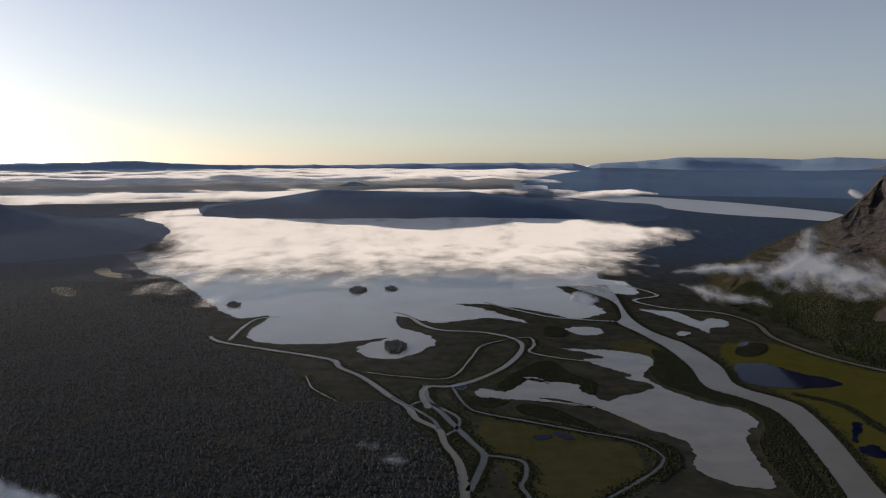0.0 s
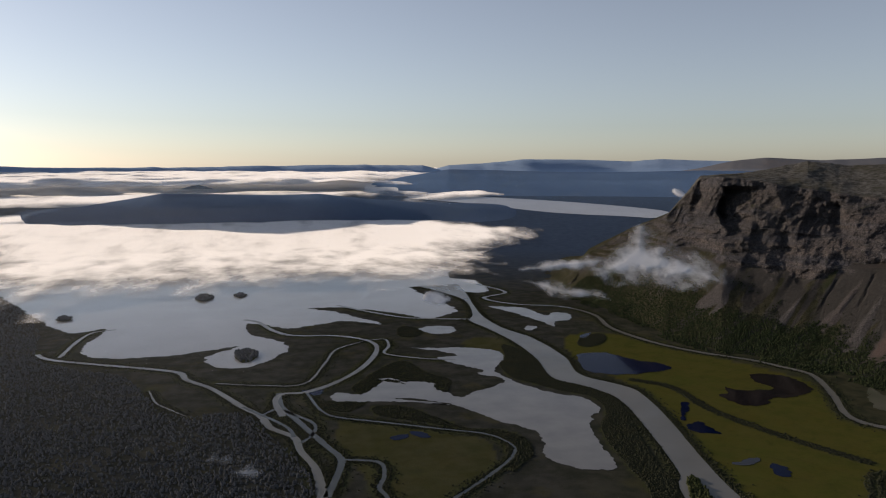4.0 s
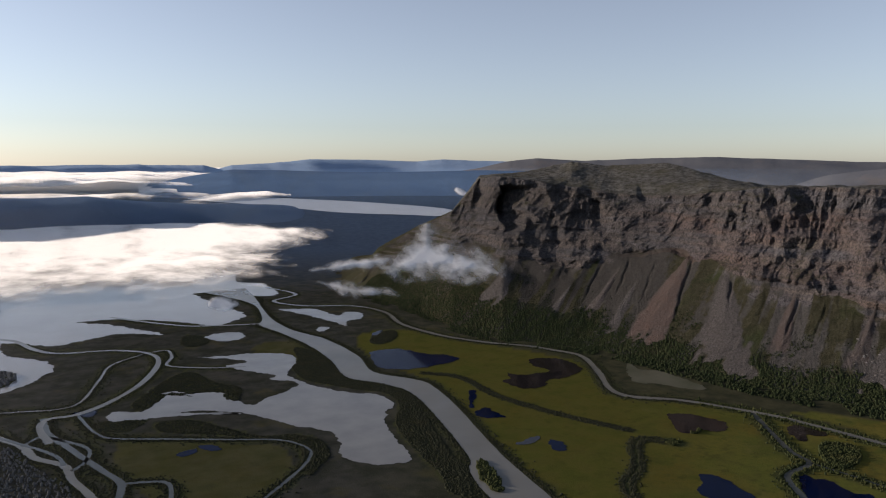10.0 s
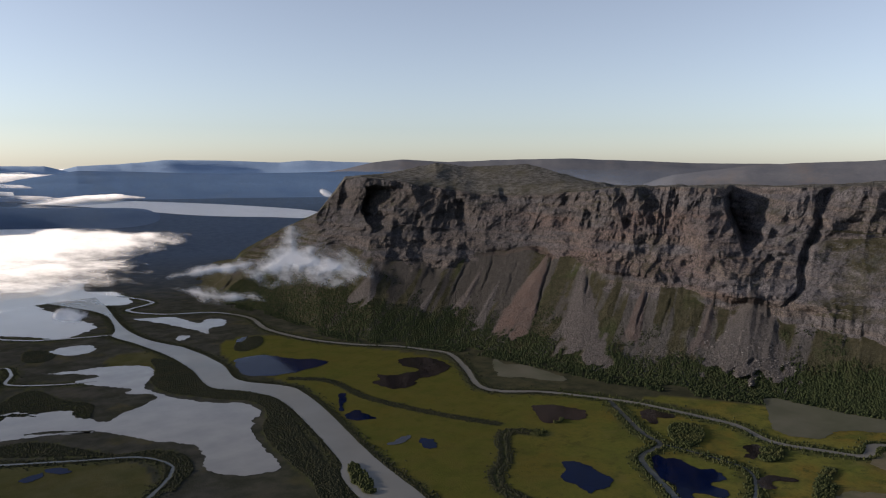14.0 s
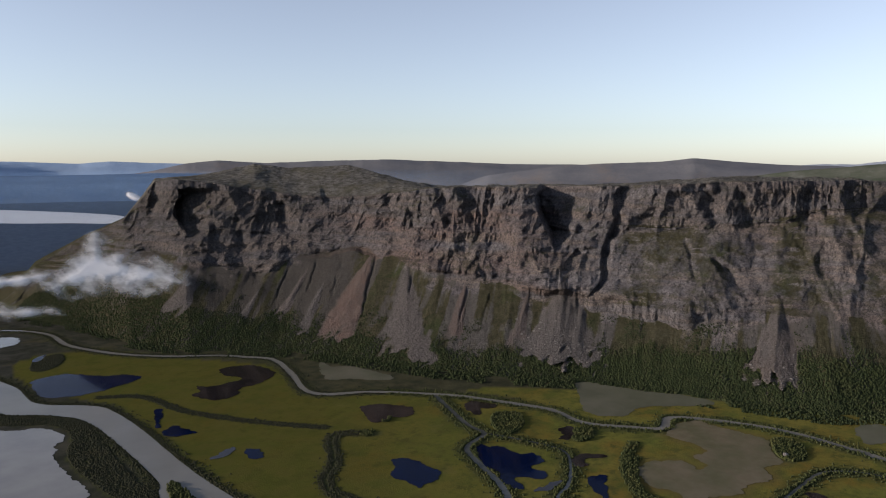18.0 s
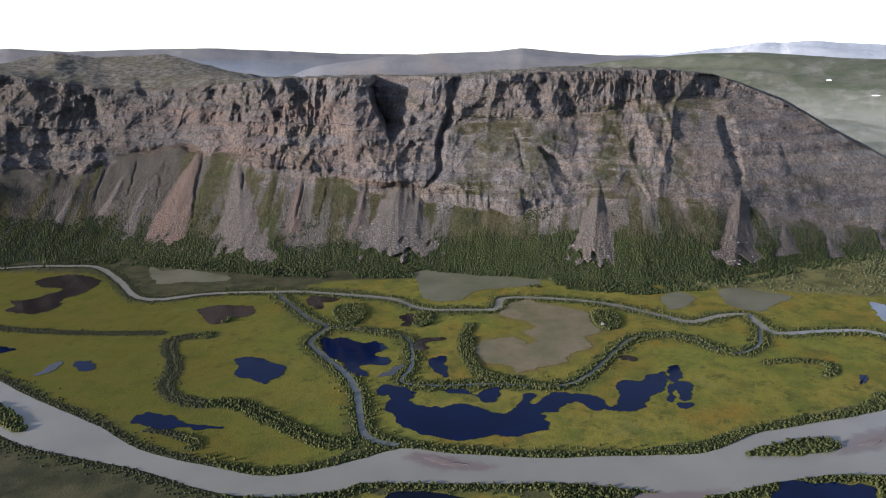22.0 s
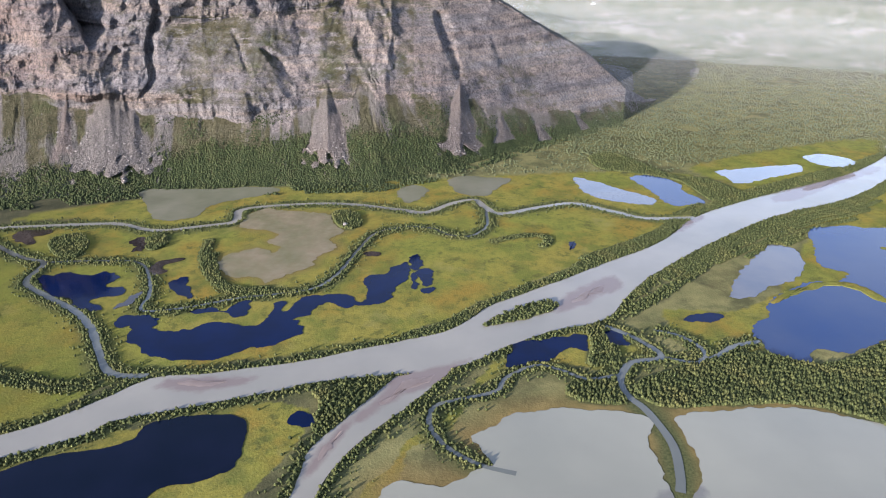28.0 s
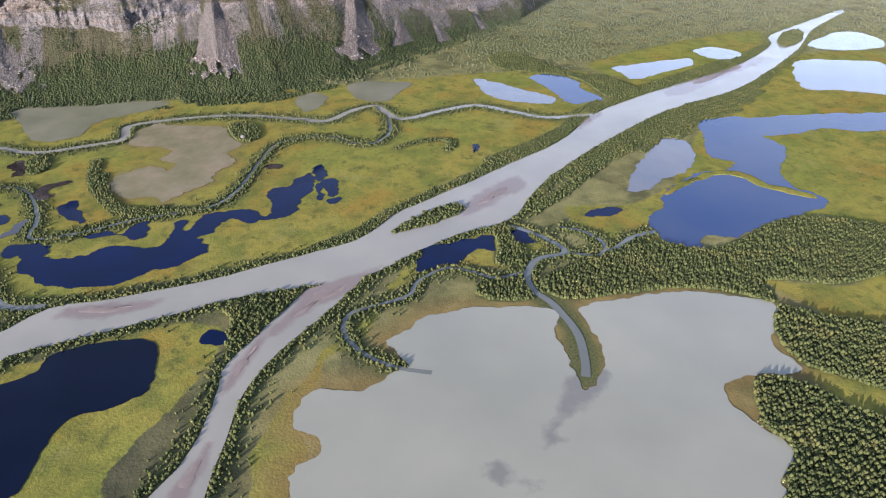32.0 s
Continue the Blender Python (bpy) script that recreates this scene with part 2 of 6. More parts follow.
def rock_material():
    m = Mat("mountain_rock", 1.0, 0.0)
    streak = m.noise(0.05, 6, 0.65, stretch=(1.0, 1.0, 0.3))
    band = m.noise(0.05, 5, 0.6, stretch=(0.10, 0.10, 1.6))
    fine = m.noise(0.28, 6, 0.7)
    grey = m.mix(m.ramp(streak, 0.35, 0.66), (0.104, 0.099, 0.106), (0.186, 0.174, 0.178))
    brown = m.mix(m.ramp(fine, 0.35, 0.65), (0.130, 0.109, 0.098), (0.192, 0.161, 0.144))
    rock = m.mix(m.ramp(band, 0.42, 0.58), grey, brown)
    rock = m.mix(m.ramp(m.noise(0.06, 4, 0.6, stretch=(0.12, 0.12, 1.8), seed=50), 0.56, 0.66, 0, 0.7), rock, (0.080, 0.076, 0.080))
    rock = m.mix(m.math("MULTIPLY", m.mask("red"), m.ramp(band, 0.3, 0.65, 0.25, 0.95)), rock, (0.165, 0.112, 0.096))
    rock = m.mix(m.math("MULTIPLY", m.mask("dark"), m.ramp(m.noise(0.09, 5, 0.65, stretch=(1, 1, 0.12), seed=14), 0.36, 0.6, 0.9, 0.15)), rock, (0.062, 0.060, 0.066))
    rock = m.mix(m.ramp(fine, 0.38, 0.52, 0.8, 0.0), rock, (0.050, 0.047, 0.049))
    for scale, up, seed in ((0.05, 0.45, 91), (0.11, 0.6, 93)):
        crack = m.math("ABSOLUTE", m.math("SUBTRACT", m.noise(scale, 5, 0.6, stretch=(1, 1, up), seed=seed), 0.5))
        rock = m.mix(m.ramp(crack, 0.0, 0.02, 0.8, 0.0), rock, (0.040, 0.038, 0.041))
    rock = m.mix(m.ramp(m.noise(0.5, 5, 0.7, seed=31), 0.55, 0.7, 0, 0.25), rock, (0.20, 0.182, 0.175))
    # left part darker: darker stone, and its weak grazing light put into the colour
    rock = m.mix(m.math("MULTIPLY", m.math("MULTIPLY", m.mask("dim_left"), m.ramp(m.mask("red"), 0.1, 0.8, 1.0, 0.35)), m.ramp(m.noise(0.12, 6, 0.7, seed=66), 0.3, 0.55, 0.85, 0.35)), rock, (0.052, 0.050, 0.049))
    scree = m.mix(m.ramp(m.noise(0.22, 6, 0.72), 0.35, 0.65), (0.064, 0.060, 0.056), (0.104, 0.097, 0.092))
    # the same painted dimness on the scree
    scree = m.mix(m.math("MULTIPLY", m.mask("dim_left"), 0.8), scree, (0.046, 0.042, 0.037))
    bare = m.mix(m.ramp(m.noise(0.35, 6, 0.75, seed=19), 0.35, 0.65), (0.062, 0.057, 0.055), (0.124, 0.114, 0.110))
    scree = m.mix(m.mask("fan"), scree, bare)
    scree = m.mix(m.math("MULTIPLY", m.mask("red"), m.ramp(m.noise(0.05, 5, 0.65, seed=3), 0.3, 0.7, 0.5, 1.0)), scree, (0.125, 0.086, 0.072))
    heath = m.mix(m.ramp(m.noise(0.1, 6, 0.65), 0.35, 0.65), (0.044, 0.042, 0.027), (0.080, 0.071, 0.046))
    heath = m.mix(m.ramp(m.noise(0.02, 3, seed=5), 0.54, 0.68, 0, 0.7), heath, (0.046, 0.058, 0.026))
    heath = m.mix(m.ramp(m.noise(0.5, 4, 0.7, seed=8), 0.42, 0.6, 0.5, 0.0), heath, (0.024, 0.028, 0.016))
    top = m.mix(m.ramp(m.noise(0.09, 6, 0.7), 0.4, 0.62), (0.070, 0.067, 0.058), (0.165, 0.156, 0.143))
    top = m.mix(m.ramp(m.noise(0.014, 4, 0.6, seed=77), 0.5, 0.66, 0, 0.6), top, (0.078, 0.072, 0.048))
    c = m.mix(m.mask("scree"), rock, scree)
    g = m.math("ADD", m.mask("green"), m.ramp(m.noise(0.06, 6, 0.65), 0.3, 0.7, -0.3, 0.3))
    g = m.math("MULTIPLY", m.ramp(g, 0.3, 0.7), m.ramp(m.upness(), 0.25, 0.6))
    c = m.mix(g, c, heath)
    m.colour(m.mix(m.mask("top"), c, top))
    m.bump(m.math("ADD", fine, m.math("MULTIPLY", m.noise(0.9, 5, 0.7), 0.45)), 1.0, 6.0)
    return m.m


def hill_material(name, low, high, patch, scale=0.006):
    m = Mat(name, 1.0, 0.0)
    c = m.mix(m.ramp(m.noise(scale, 6, 0.65), 0.35, 0.65), low, high)
    m.colour(m.mix(m.ramp(m.noise(scale * 0.7, 5, 0.7, seed=9), 0.54, 0.66, 0, 0.8), c, patch))
    m.bump(m.noise(0.05, 4), 0.3, 5.0)
    return m.m


def fog_material(name, scale, edge=0.5):
    m = Mat(name, 1.0, 0.0)
    t = m.t
    d = m.math("ADD", m.mask("dens"), m.ramp(m.noise(scale, 6, 0.6, stretch=(1, 0.55, 1)), 0.25, 0.75, -edge, edge))
    d = m.ramp(d, 0.02, 1.05)
    d.node.interpolation_type = "SMOOTHSTEP"
    clear, white, soft = [t.nodes.new(k) for k in ("ShaderNodeBsdfTransparent", "ShaderNodeBsdfDiffuse", "ShaderNodeBsdfTranslucent")]
    white.inputs[0].default_value = (0.95, 0.92, 0.88, 1)
    soft.inputs[0].default_value = (0.95, 0.92, 0.88, 1)
    gloss, lit = t.nodes.new("ShaderNodeBsdfGlossy"), t.nodes.new("ShaderNodeMixShader")
    gloss.inputs["Roughness"].default_value = 0.55
    gloss.inputs["Color"].default_value = (0.95, 0.95, 0.95, 1)
    lit.inputs[0].default_value = 0.15
    both, out = t.nodes.new("ShaderNodeMixShader"), t.nodes.new("ShaderNodeMixShader")
    both.inputs[0].default_value = 0.15
    t.links.new(white.outputs[0], both.inputs[1])
    t.links.new(soft.outputs[0], both.inputs[2])
    t.links.new(d, out.inputs[0])
    t.links.new(clear.outputs[0], out.inputs[1])
    t.links.new(both.outputs[0], lit.inputs[1])
    t.links.new(gloss.outputs[0], lit.inputs[2])
    t.links.new(lit.outputs[0], out.inputs[2])
    t.links.new(out.outputs[0], t.nodes["Material Output"].inputs["Surface"])
    return m.m


GROUND = ground_material()
WATER = {
    # pale base colour stands in for the bright sky that the lake reflects
    "lake": water_material("lake_water", (0.28, 0.268, 0.248), (0.23, 0.222, 0.208), 0.05, 0.004, 0.02, 0.4),
    "silty": water_material("silty_pond_water", (0.195, 0.188, 0.170), (0.155, 0.150, 0.138), 0.08, 0.02, 0.03, 0.5),
    # the blue sky mirrored in clear ponds is painted as their base colour
    "clear": water_material("clear_pond_water", (0.001, 0.004, 0.019), (0.001, 0.005, 0.027), 0.05, 0.03, 0.06, 0.06),
    "peat": water_material("peat_pond_water", (0.016, 0.012, 0.011), (0.008, 0.007, 0.008), 0.05, 0.03),
    "black": water_material("black_pond_water", (0.001, 0.003, 0.009), (0.002, 0.004, 0.012), 0.03, 0.03, 0.04, 0.08),
    "mud": water_material("muddy_shallow_water", (0.122, 0.100, 0.064), (0.080, 0.076, 0.040), 0.3, 0.03, 0.1, 0.2),
    "milky": water_material("milky_lake_water", (0.146, 0.145, 0.118), (0.122, 0.123, 0.102), 0.10, 0.008, 0.05, 0.5, (0.082, 0.080, 0.074)),
    "shallow": water_material("shallow_pond_water", (0.062, 0.062, 0.068), (0.040, 0.046, 0.062), 0.07, 0.02, 0.04, 0.35),
    "blue": water_material("blue_lagoon_water", (0.020, 0.032, 0.072), (0.005, 0.020, 0.072), 0.07, 0.006, 0.04, 0.13),
    "turbid": water_material("turbid_pond_water", (0.104, 0.102, 0.074), (0.076, 0.078, 0.052), 0.12, 0.02, 0.04, 0.3),
    "channel": water_material("channel_water", (0.070, 0.076, 0.070), (0.054, 0.060, 0.056), 0.09, 0.012, 0.1, 0.3),
    "river": water_material("glacial_river_water", (0.150, 0.145, 0.128), (0.124, 0.122, 0.110), 0.12, 0.012, 0.05, 0.22),
}
BIRCH = leaf_material("birch_leaves", (0.022, 0.029, 0.012), (0.056, 0.063, 0.024), (0.078, 0.073, 0.028))
SPRUCE = leaf_material("dark_wood_leaves", (0.064, 0.068, 0.072), (0.098, 0.102, 0.104), (0.098, 0.099, 0.098))
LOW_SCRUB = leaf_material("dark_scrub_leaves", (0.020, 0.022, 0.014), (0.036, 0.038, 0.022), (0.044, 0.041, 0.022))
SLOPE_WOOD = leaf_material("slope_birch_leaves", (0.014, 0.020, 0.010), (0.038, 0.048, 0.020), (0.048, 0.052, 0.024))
VALLEY_WOOD = leaf_material("valley_birch_leaves", (0.030, 0.038, 0.020), (0.064, 0.072, 0.038), (0.084, 0.084, 0.046))
ROCK = rock_material()

# ---- the plan: waters, channels, levees, woods and fens (metres) ----
WATERS = {}
WATERS['lake'] = ('lake', [(-501, 1711), (-397, 1508), (-332, 1421), (-277, 1434), (-289, 1299), (-256, 1223), (-158, 1207), (-84, 1227), (-37, 1245), (-82, 1192), (-87, 1156), (-64, 1113), (-25, 1108), (15, 1151), (40, 1205), (24, 1267), (-16, 1322), (-31, 1423), (8, 1394), (55, 1357), (144, 1398), (215, 1354), (190, 1412), (137, 1499), (93, 1544), (170, 1528), (263, 1447), (317, 1380), (386, 1441), (380, 1549), (352, 1747), (432, 1711), (463, 1648), (521, 1646), (535, 1805), (492, 1919), (687, 2297), (989, 2796), (953, 3286), (484, 3624), (-380, 3929), (-982, 3963), (-1392, 3503), (-807, 2179), (-638, 1956)])
WATERS['pond_e'] = ('silty', [(293, 1310), (343, 1296), (321, 1249), (296, 1251)])
WATERS['pond_s'] = ('turbid', [(920, 425), (930, 348), (943, 283), (929, 245), (871, 311), (816, 326), (810, 366), (858, 395)])
WATERS['pond_x'] = ('shallow', [(1069, -664), (1070, -748), (1044, -795), (907, -730), (926, -643), (942, -603)])
WATERS['pond_y'] = ('shallow', [(1169, -739), (1252, -839), (1241, -885), (1161, -873), (1129, -785)])
WATERS['milky_lake'] = ('milky', [(276, 48), (296, 47), (307, 32), (318, 34), (329, 49), (346, 47), (360, 38), (358, 10), (375, -12), (377, -22), (388, -17), (406, -7), (418, -22), (434, -39), (441, -77), (437, -122), (425, -132), (405, -123), (386, -126), (356, -126), (345, -130), (366, -147), (396, -152), (424, -148), (438, -156), (450, -230), (439, -270), (426, -294), (405, -283), (379, -268), (351, -274), (349, -239), (342, -219), (322, -214), (296, -227), (282, -231), (263, -214), (251, -209), (214, -178), (208, -55), (236, 48)])
WATERS['black_pond'] = ('black', [(383, 232), (393, 216), (413, 209), (423, 176), (420, 149), (398, 141), (370, 141), (356, 157), (344, 182), (313, 187), (289, 190), (276, 230), (331, 289), (367, 274)])
WATERS['pond_aa'] = ('clear', [(424, 116), (428, 110), (422, 102), (410, 105), (414, 113)])
WATERS['pond_ee'] = ('peat', [(720, 105), (724, 93), (715, 89), (710, 98)])
WATERS['pond_ff'] = ('clear', [(51, 970), (75, 968), (70, 948), (56, 951)])
WATERS['pond_c'] = ('peat', [(574, 818), (589, 821), (603, 846), (610, 830), (633, 821), (660, 824), (659, 865), (678, 889), (705, 878), (720, 856), (713, 818), (693, 796), (660, 784), (632, 785), (613, 772), (586, 768), (574, 784)])
WATERS['pond_f'] = ('clear', [(499, 787), (512, 802), (516, 795), (492, 760), (476, 744), (484, 763)])
WATERS['pond_g'] = ('clear', [(469, 724), (490, 738), (493, 730), (493, 711), (492, 694), (482, 697), (471, 700), (467, 713)])
WATERS['pond_h'] = ('clear', [(493, 613), (500, 602), (493, 584), (483, 580), (479, 587), (485, 602)])
WATERS['pond_hh'] = ('peat', [(452, 618), (473, 626), (488, 625), (478, 616), (460, 613)])
WATERS['pond_k'] = ('peat', [(665, 606), (681, 597), (697, 574), (702, 554), (689, 536), (669, 534), (657, 548), (640, 545), (632, 556), (651, 584)])
WATERS['pond_i'] = ('clear', [(423, 465), (432, 464), (438, 452), (438, 431), (436, 412), (441, 385), (433, 396), (427, 416), (419, 430), (419, 447), (417, 458)])
WATERS['pond_j'] = ('clear', [(562, 464), (570, 453), (571, 435), (565, 410), (551, 400), (531, 401), (522, 403), (527, 420), (526, 435), (543, 449)])
WATERS['pond_gg'] = ('turbid', [(790, 795), (778, 764), (798, 739), (793, 660), (772, 653), (748, 694), (730, 719), (756, 762)])
WATERS['pond_l'] = ('clear', [(647, 414), (645, 401), (656, 396), (647, 367), (660, 358), (648, 336), (639, 335), (623, 338), (622, 320), (608, 317), (602, 327), (594, 339), (580, 322), (574, 329), (580, 344), (598, 362), (604, 380), (624, 400)])
WATERS['pond_ll'] = ('peat', [(579, 311), (603, 307), (618, 301), (606, 299), (588, 300)])
WATERS['pond_m'] = ('clear', [(631, 281), (644, 276), (648, 269), (630, 262), (607, 249), (601, 253), (615, 268)])
WATERS['pond_r'] = ('peat', [(669, 316), (690, 312), (695, 290), (682, 296), (674, 303), (661, 296), (655, 306)])
WATERS['pond_q'] = ('peat', [(735, 364), (754, 358), (735, 346), (715, 342), (709, 352), (725, 353)])
WATERS['pond_p'] = ('peat', [(752, 503), (767, 499), (770, 470), (757, 467), (746, 478), (730, 464), (724, 471), (734, 487)])
WATERS['pond_n'] = ('clear', [(552, 298), (565, 294), (563, 268), (558, 264), (543, 263), (540, 249), (544, 232), (559, 216), (554, 200), (552, 178), (565, 172), (577, 170), (593, 171), (602, 166), (600, 158), (583, 159), (601, 152), (614, 146), (616, 132), (618, 112), (603, 100), (591, 104), (598, 119), (596, 130), (576, 136), (566, 147), (564, 143), (547, 136), (531, 145), (517, 161), (512, 173), (498, 188), (496, 220), (496, 230), (504, 251), (518, 264), (520, 275), (530, 275), (548, 282), (544, 289)])
WATERS['pond_nn'] = ('clear', [(574, 246), (582, 236), (584, 222), (580, 209), (600, 201), (600, 195), (576, 191), (568, 198), (576, 211), (573, 233)])
WATERS['pond_o'] = ('clear', [(611, 115), (619, 109), (604, 93), (624, 88), (648, 97), (663, 93), (666, 80), (684, 73), (697, 58), (681, 55), (653, 56), (634, 62), (611, 68), (600, 77), (598, 98)])
WATERS['pond_oa'] = ('clear', [(706, 56), (718, 48), (689, 42), (676, 49)])
WATERS['pond_ob'] = ('clear', [(673, 46), (683, 34), (650, 29), (638, 36), (656, 41)])
WATERS['pond_oc'] = ('clear', [(663, 52), (668, 48), (638, 43), (633, 47)])
WATERS['pond_od'] = ('clear', [(630, 40), (640, 28), (627, 26), (623, 36)])
WATERS['pond_oe'] = ('clear', [(758, -114), (765, -124), (745, -120), (737, -113)])
WATERS['mudflat'] = ('mud', [(828, 260), (856, 244), (848, 217), (846, 188), (836, 163), (800, 151), (780, 138), (756, 150), (733, 137), (707, 155), (678, 155), (653, 179), (638, 190), (653, 201), (651, 226), (674, 245), (699, 250), (727, 222), (715, 202), (732, 198), (745, 215), (769, 209), (782, 231), (790, 259)])
WATERS['pond_t'] = ('turbid', [(992, 22), (1013, 3), (1008, -28), (999, -63), (959, -45), (922, -29), (924, -4), (946, 14)])
WATERS['pond_tt'] = ('turbid', [(942, 89), (964, 69), (946, 49), (911, 55), (889, 70), (905, 83)])
WATERS['pond_bb'] = ('clear', [(509, -36), (530, -43), (538, -53), (538, -66), (543, -82), (550, -100), (536, -105), (524, -101), (527, -91), (525, -83), (506, -70), (507, -59), (499, -44), (498, -36)])
WATERS['pond_cc'] = ('clear', [(552, -123), (556, -131), (539, -138), (533, -131), (534, -123)])
WATERS['pond_dd'] = ('clear', [(583, -194), (593, -210), (591, -229), (580, -220), (580, -209), (578, -197)])
WATERS['pond_u'] = ('shallow', [(1012, -156), (992, -183), (964, -210), (921, -245), (897, -232), (902, -203), (924, -171), (958, -156)])
WATERS['pond_v'] = ('blue', [(1019, -237), (1027, -267), (997, -293), (952, -297), (910, -308), (898, -287), (899, -262), (954, -250), (996, -238)])
WATERS['pond_w'] = ('shallow', [(1054, -366), (1073, -408), (1089, -461), (1096, -504), (1059, -492), (1030, -439), (1002, -400), (998, -374), (1023, -373)])
WATERS['pond_ww'] = ('shallow', [(1149, -532), (1165, -568), (1140, -595), (1111, -597), (1085, -557), (1113, -532)])
WATERS['pond_grey'] = ('shallow', [(766, -338), (756, -356), (727, -356), (690, -342), (666, -320), (652, -295), (630, -271), (631, -252), (674, -269), (713, -297), (746, -322)])
WATERS['pond_a'] = ('silty', [(156, 997), (172, 1000), (185, 980), (204, 973), (226, 958), (225, 937), (246, 892), (268, 908), (308, 930), (325, 957), (299, 990), (310, 1002), (279, 1052), (264, 1088), (296, 1097), (274, 1129), (237, 1162), (274, 1150), (320, 1142), (364, 1109), (364, 1064), (345, 1030), (327, 999), (333, 960), (347, 917), (370, 876), (399, 851), (402, 810), (376, 779), (358, 738), (347, 689), (340, 643), (320, 636), (301, 647), (280, 671), (279, 696), (292, 717), (293, 758), (266, 796), (235, 853), (205, 890), (162, 908), (226, 867), (160, 897), (87, 917), (92, 951), (123, 936), (147, 966), (168, 995), (188, 965)])
WATERS['pond_b'] = ('clear', [(485, 1056), (511, 1057), (534, 1050), (550, 1006), (578, 974), (588, 951), (570, 938), (535, 933), (498, 934), (468, 947), (456, 970), (467, 1014)])
WATERS['pond_d'] = ('silty', [(465, 1468), (497, 1454), (533, 1432), (546, 1350), (574, 1372), (599, 1350), (577, 1301), (542, 1289), (524, 1255), (520, 1287), (506, 1342), (484, 1418)])
WATERS['pond_da'] = ('silty', [(474, 1268), (494, 1258), (478, 1235), (461, 1234)])
WATERS['pond_db'] = ('silty', [(275, 1295), (314, 1307), (340, 1284), (332, 1252), (299, 1248)])
WATERS['pond_dc'] = ('clear', [(130, 776), (144, 780), (155, 782), (150, 770), (137, 764)])
WATERS['pond_dd2'] = ('clear', [(155, 786), (168, 785), (176, 768), (164, 767)])
WATERS['pond_de'] = ('clear', [(542, 1178), (568, 1186), (552, 1162), (535, 1156)])
WATERS['pond_z'] = ('blue', [(817, -403), (829, -439), (824, -485), (832, -538), (832, -620), (825, -682), (779, -650), (770, -579), (784, -539), (767, -493), (763, -454), (739, -462), (706, -452), (666, -425), (629, -417), (618, -422), (616, -428), (584, -430), (572, -407), (559, -371), (549, -345), (536, -325), (527, -307), (535, -290), (516, -275), (516, -263), (527, -250), (544, -248), (565, -248), (591, -268), (619, -282), (654, -319), (667, -341), (669, -365), (690, -386), (710, -367), (754, -380)])
RIVERS = {}
RIVERS['river'] = (
    [(1450, -970), (1283, -760), (1227, -699), (1166, -670), (1050, -555), (962, -424), (862, -290), (774, -224), (703, -146), (638, -70), (599, -23), (561, 3), (543, 27), (522, 72), (501, 113), (488, 152), (476, 190), (468, 231), (440, 254), (418, 274), (394, 305), (389, 346), (386, 414), (403, 484), (411, 536), (425, 610), (463, 758), (479, 845), (474, 882), (439, 950), (456, 1045), (453, 1174), (428, 1265), (424, 1372), (439, 1490), (462, 1623), (479, 1768)],
    [(1418, -958), (1280, -812), (1170, -729), (1070, -642), (936, -502), (872, -396), (787, -295), (694, -204), (628, -154), (579, -126), (546, -61), (490, 8), (480, 55), (467, 108), (450, 144), (436, 179), (423, 212), (410, 243), (401, 243), (380, 274), (365, 307), (361, 347), (364, 394), (356, 497), (361, 547), (374, 589), (393, 623), (438, 816), (426, 887), (394, 944), (408, 1034), (413, 1144), (400, 1266), (387, 1342), (409, 1396), (434, 1566), (375, 1760)])
RIVERS['side_channel'] = (
    [(478, 49), (424, 79), (388, 96), (351, 99), (310, 106), (282, 120), (253, 132)],
    [(496, 2), (434, 41), (397, 65), (359, 82), (321, 86), (280, 92), (243, 96)])
CHANNELS = {}
CHANNELS['west_river'] = (9, [(38, 572), (47, 632), (47, 707), (35, 760), (30, 802), (5, 840), (-5, 881), (-27, 922), (-68, 1009), (-105, 1062), (-127, 1110), (-233, 1174), (-319, 1227), (-349, 1268)])
CHANNELS['west_river_mouth'] = (7, [(-309, 1238), (-308, 1336), (-297, 1409), (-260, 1428)])
CHANNELS['braid'] = (8, [(18, 968), (20, 912), (36, 858), (47, 819), (63, 766), (74, 727), (65, 686), (52, 644)])
CHANNELS['braid_link'] = (5, [(-5, 881), (13, 902), (33, 879), (55, 838), (50, 804), (36, 783)])
CHANNELS['west_creek'] = (2.5, [(-149, 1021), (-134, 967), (-111, 930), (-92, 904)])
CHANNELS['braid_split'] = (5, [(-27, 922), (9, 864), (26, 829), (30, 802)])
CHANNELS['loop_channel'] = (5, [(74, 727), (110, 711), (110, 677), (101, 652), (105, 629), (103, 578)])
CHANNELS['middle_channel'] = (9, [(20, 875), (13, 935), (24, 963), (54, 964), (96, 998), (143, 1066), (179, 1161), (175, 1226), (126, 1277), (54, 1298), (20, 1344), (-7, 1426), (-34, 1458)])
CHANNELS['inner_channel'] = (4, [(166, 1226), (115, 1180), (91, 1104), (53, 1003), (-9, 1011), (-64, 1034)])
CHANNELS['ring_channel'] = (4, [(54, 962), (65, 891), (81, 858), (128, 828), (196, 786), (240, 758), (256, 722), (250, 698), (223, 666), (162, 612)])
CHANNELS['thin_channel'] = (5, [(177, 1230), (204, 1231), (202, 1182), (189, 1135), (239, 1092), (287, 1072)])
CHANNELS['lake_channel'] = (9, [(397, 1350), (285, 1392), (230, 1450), (156, 1561)])
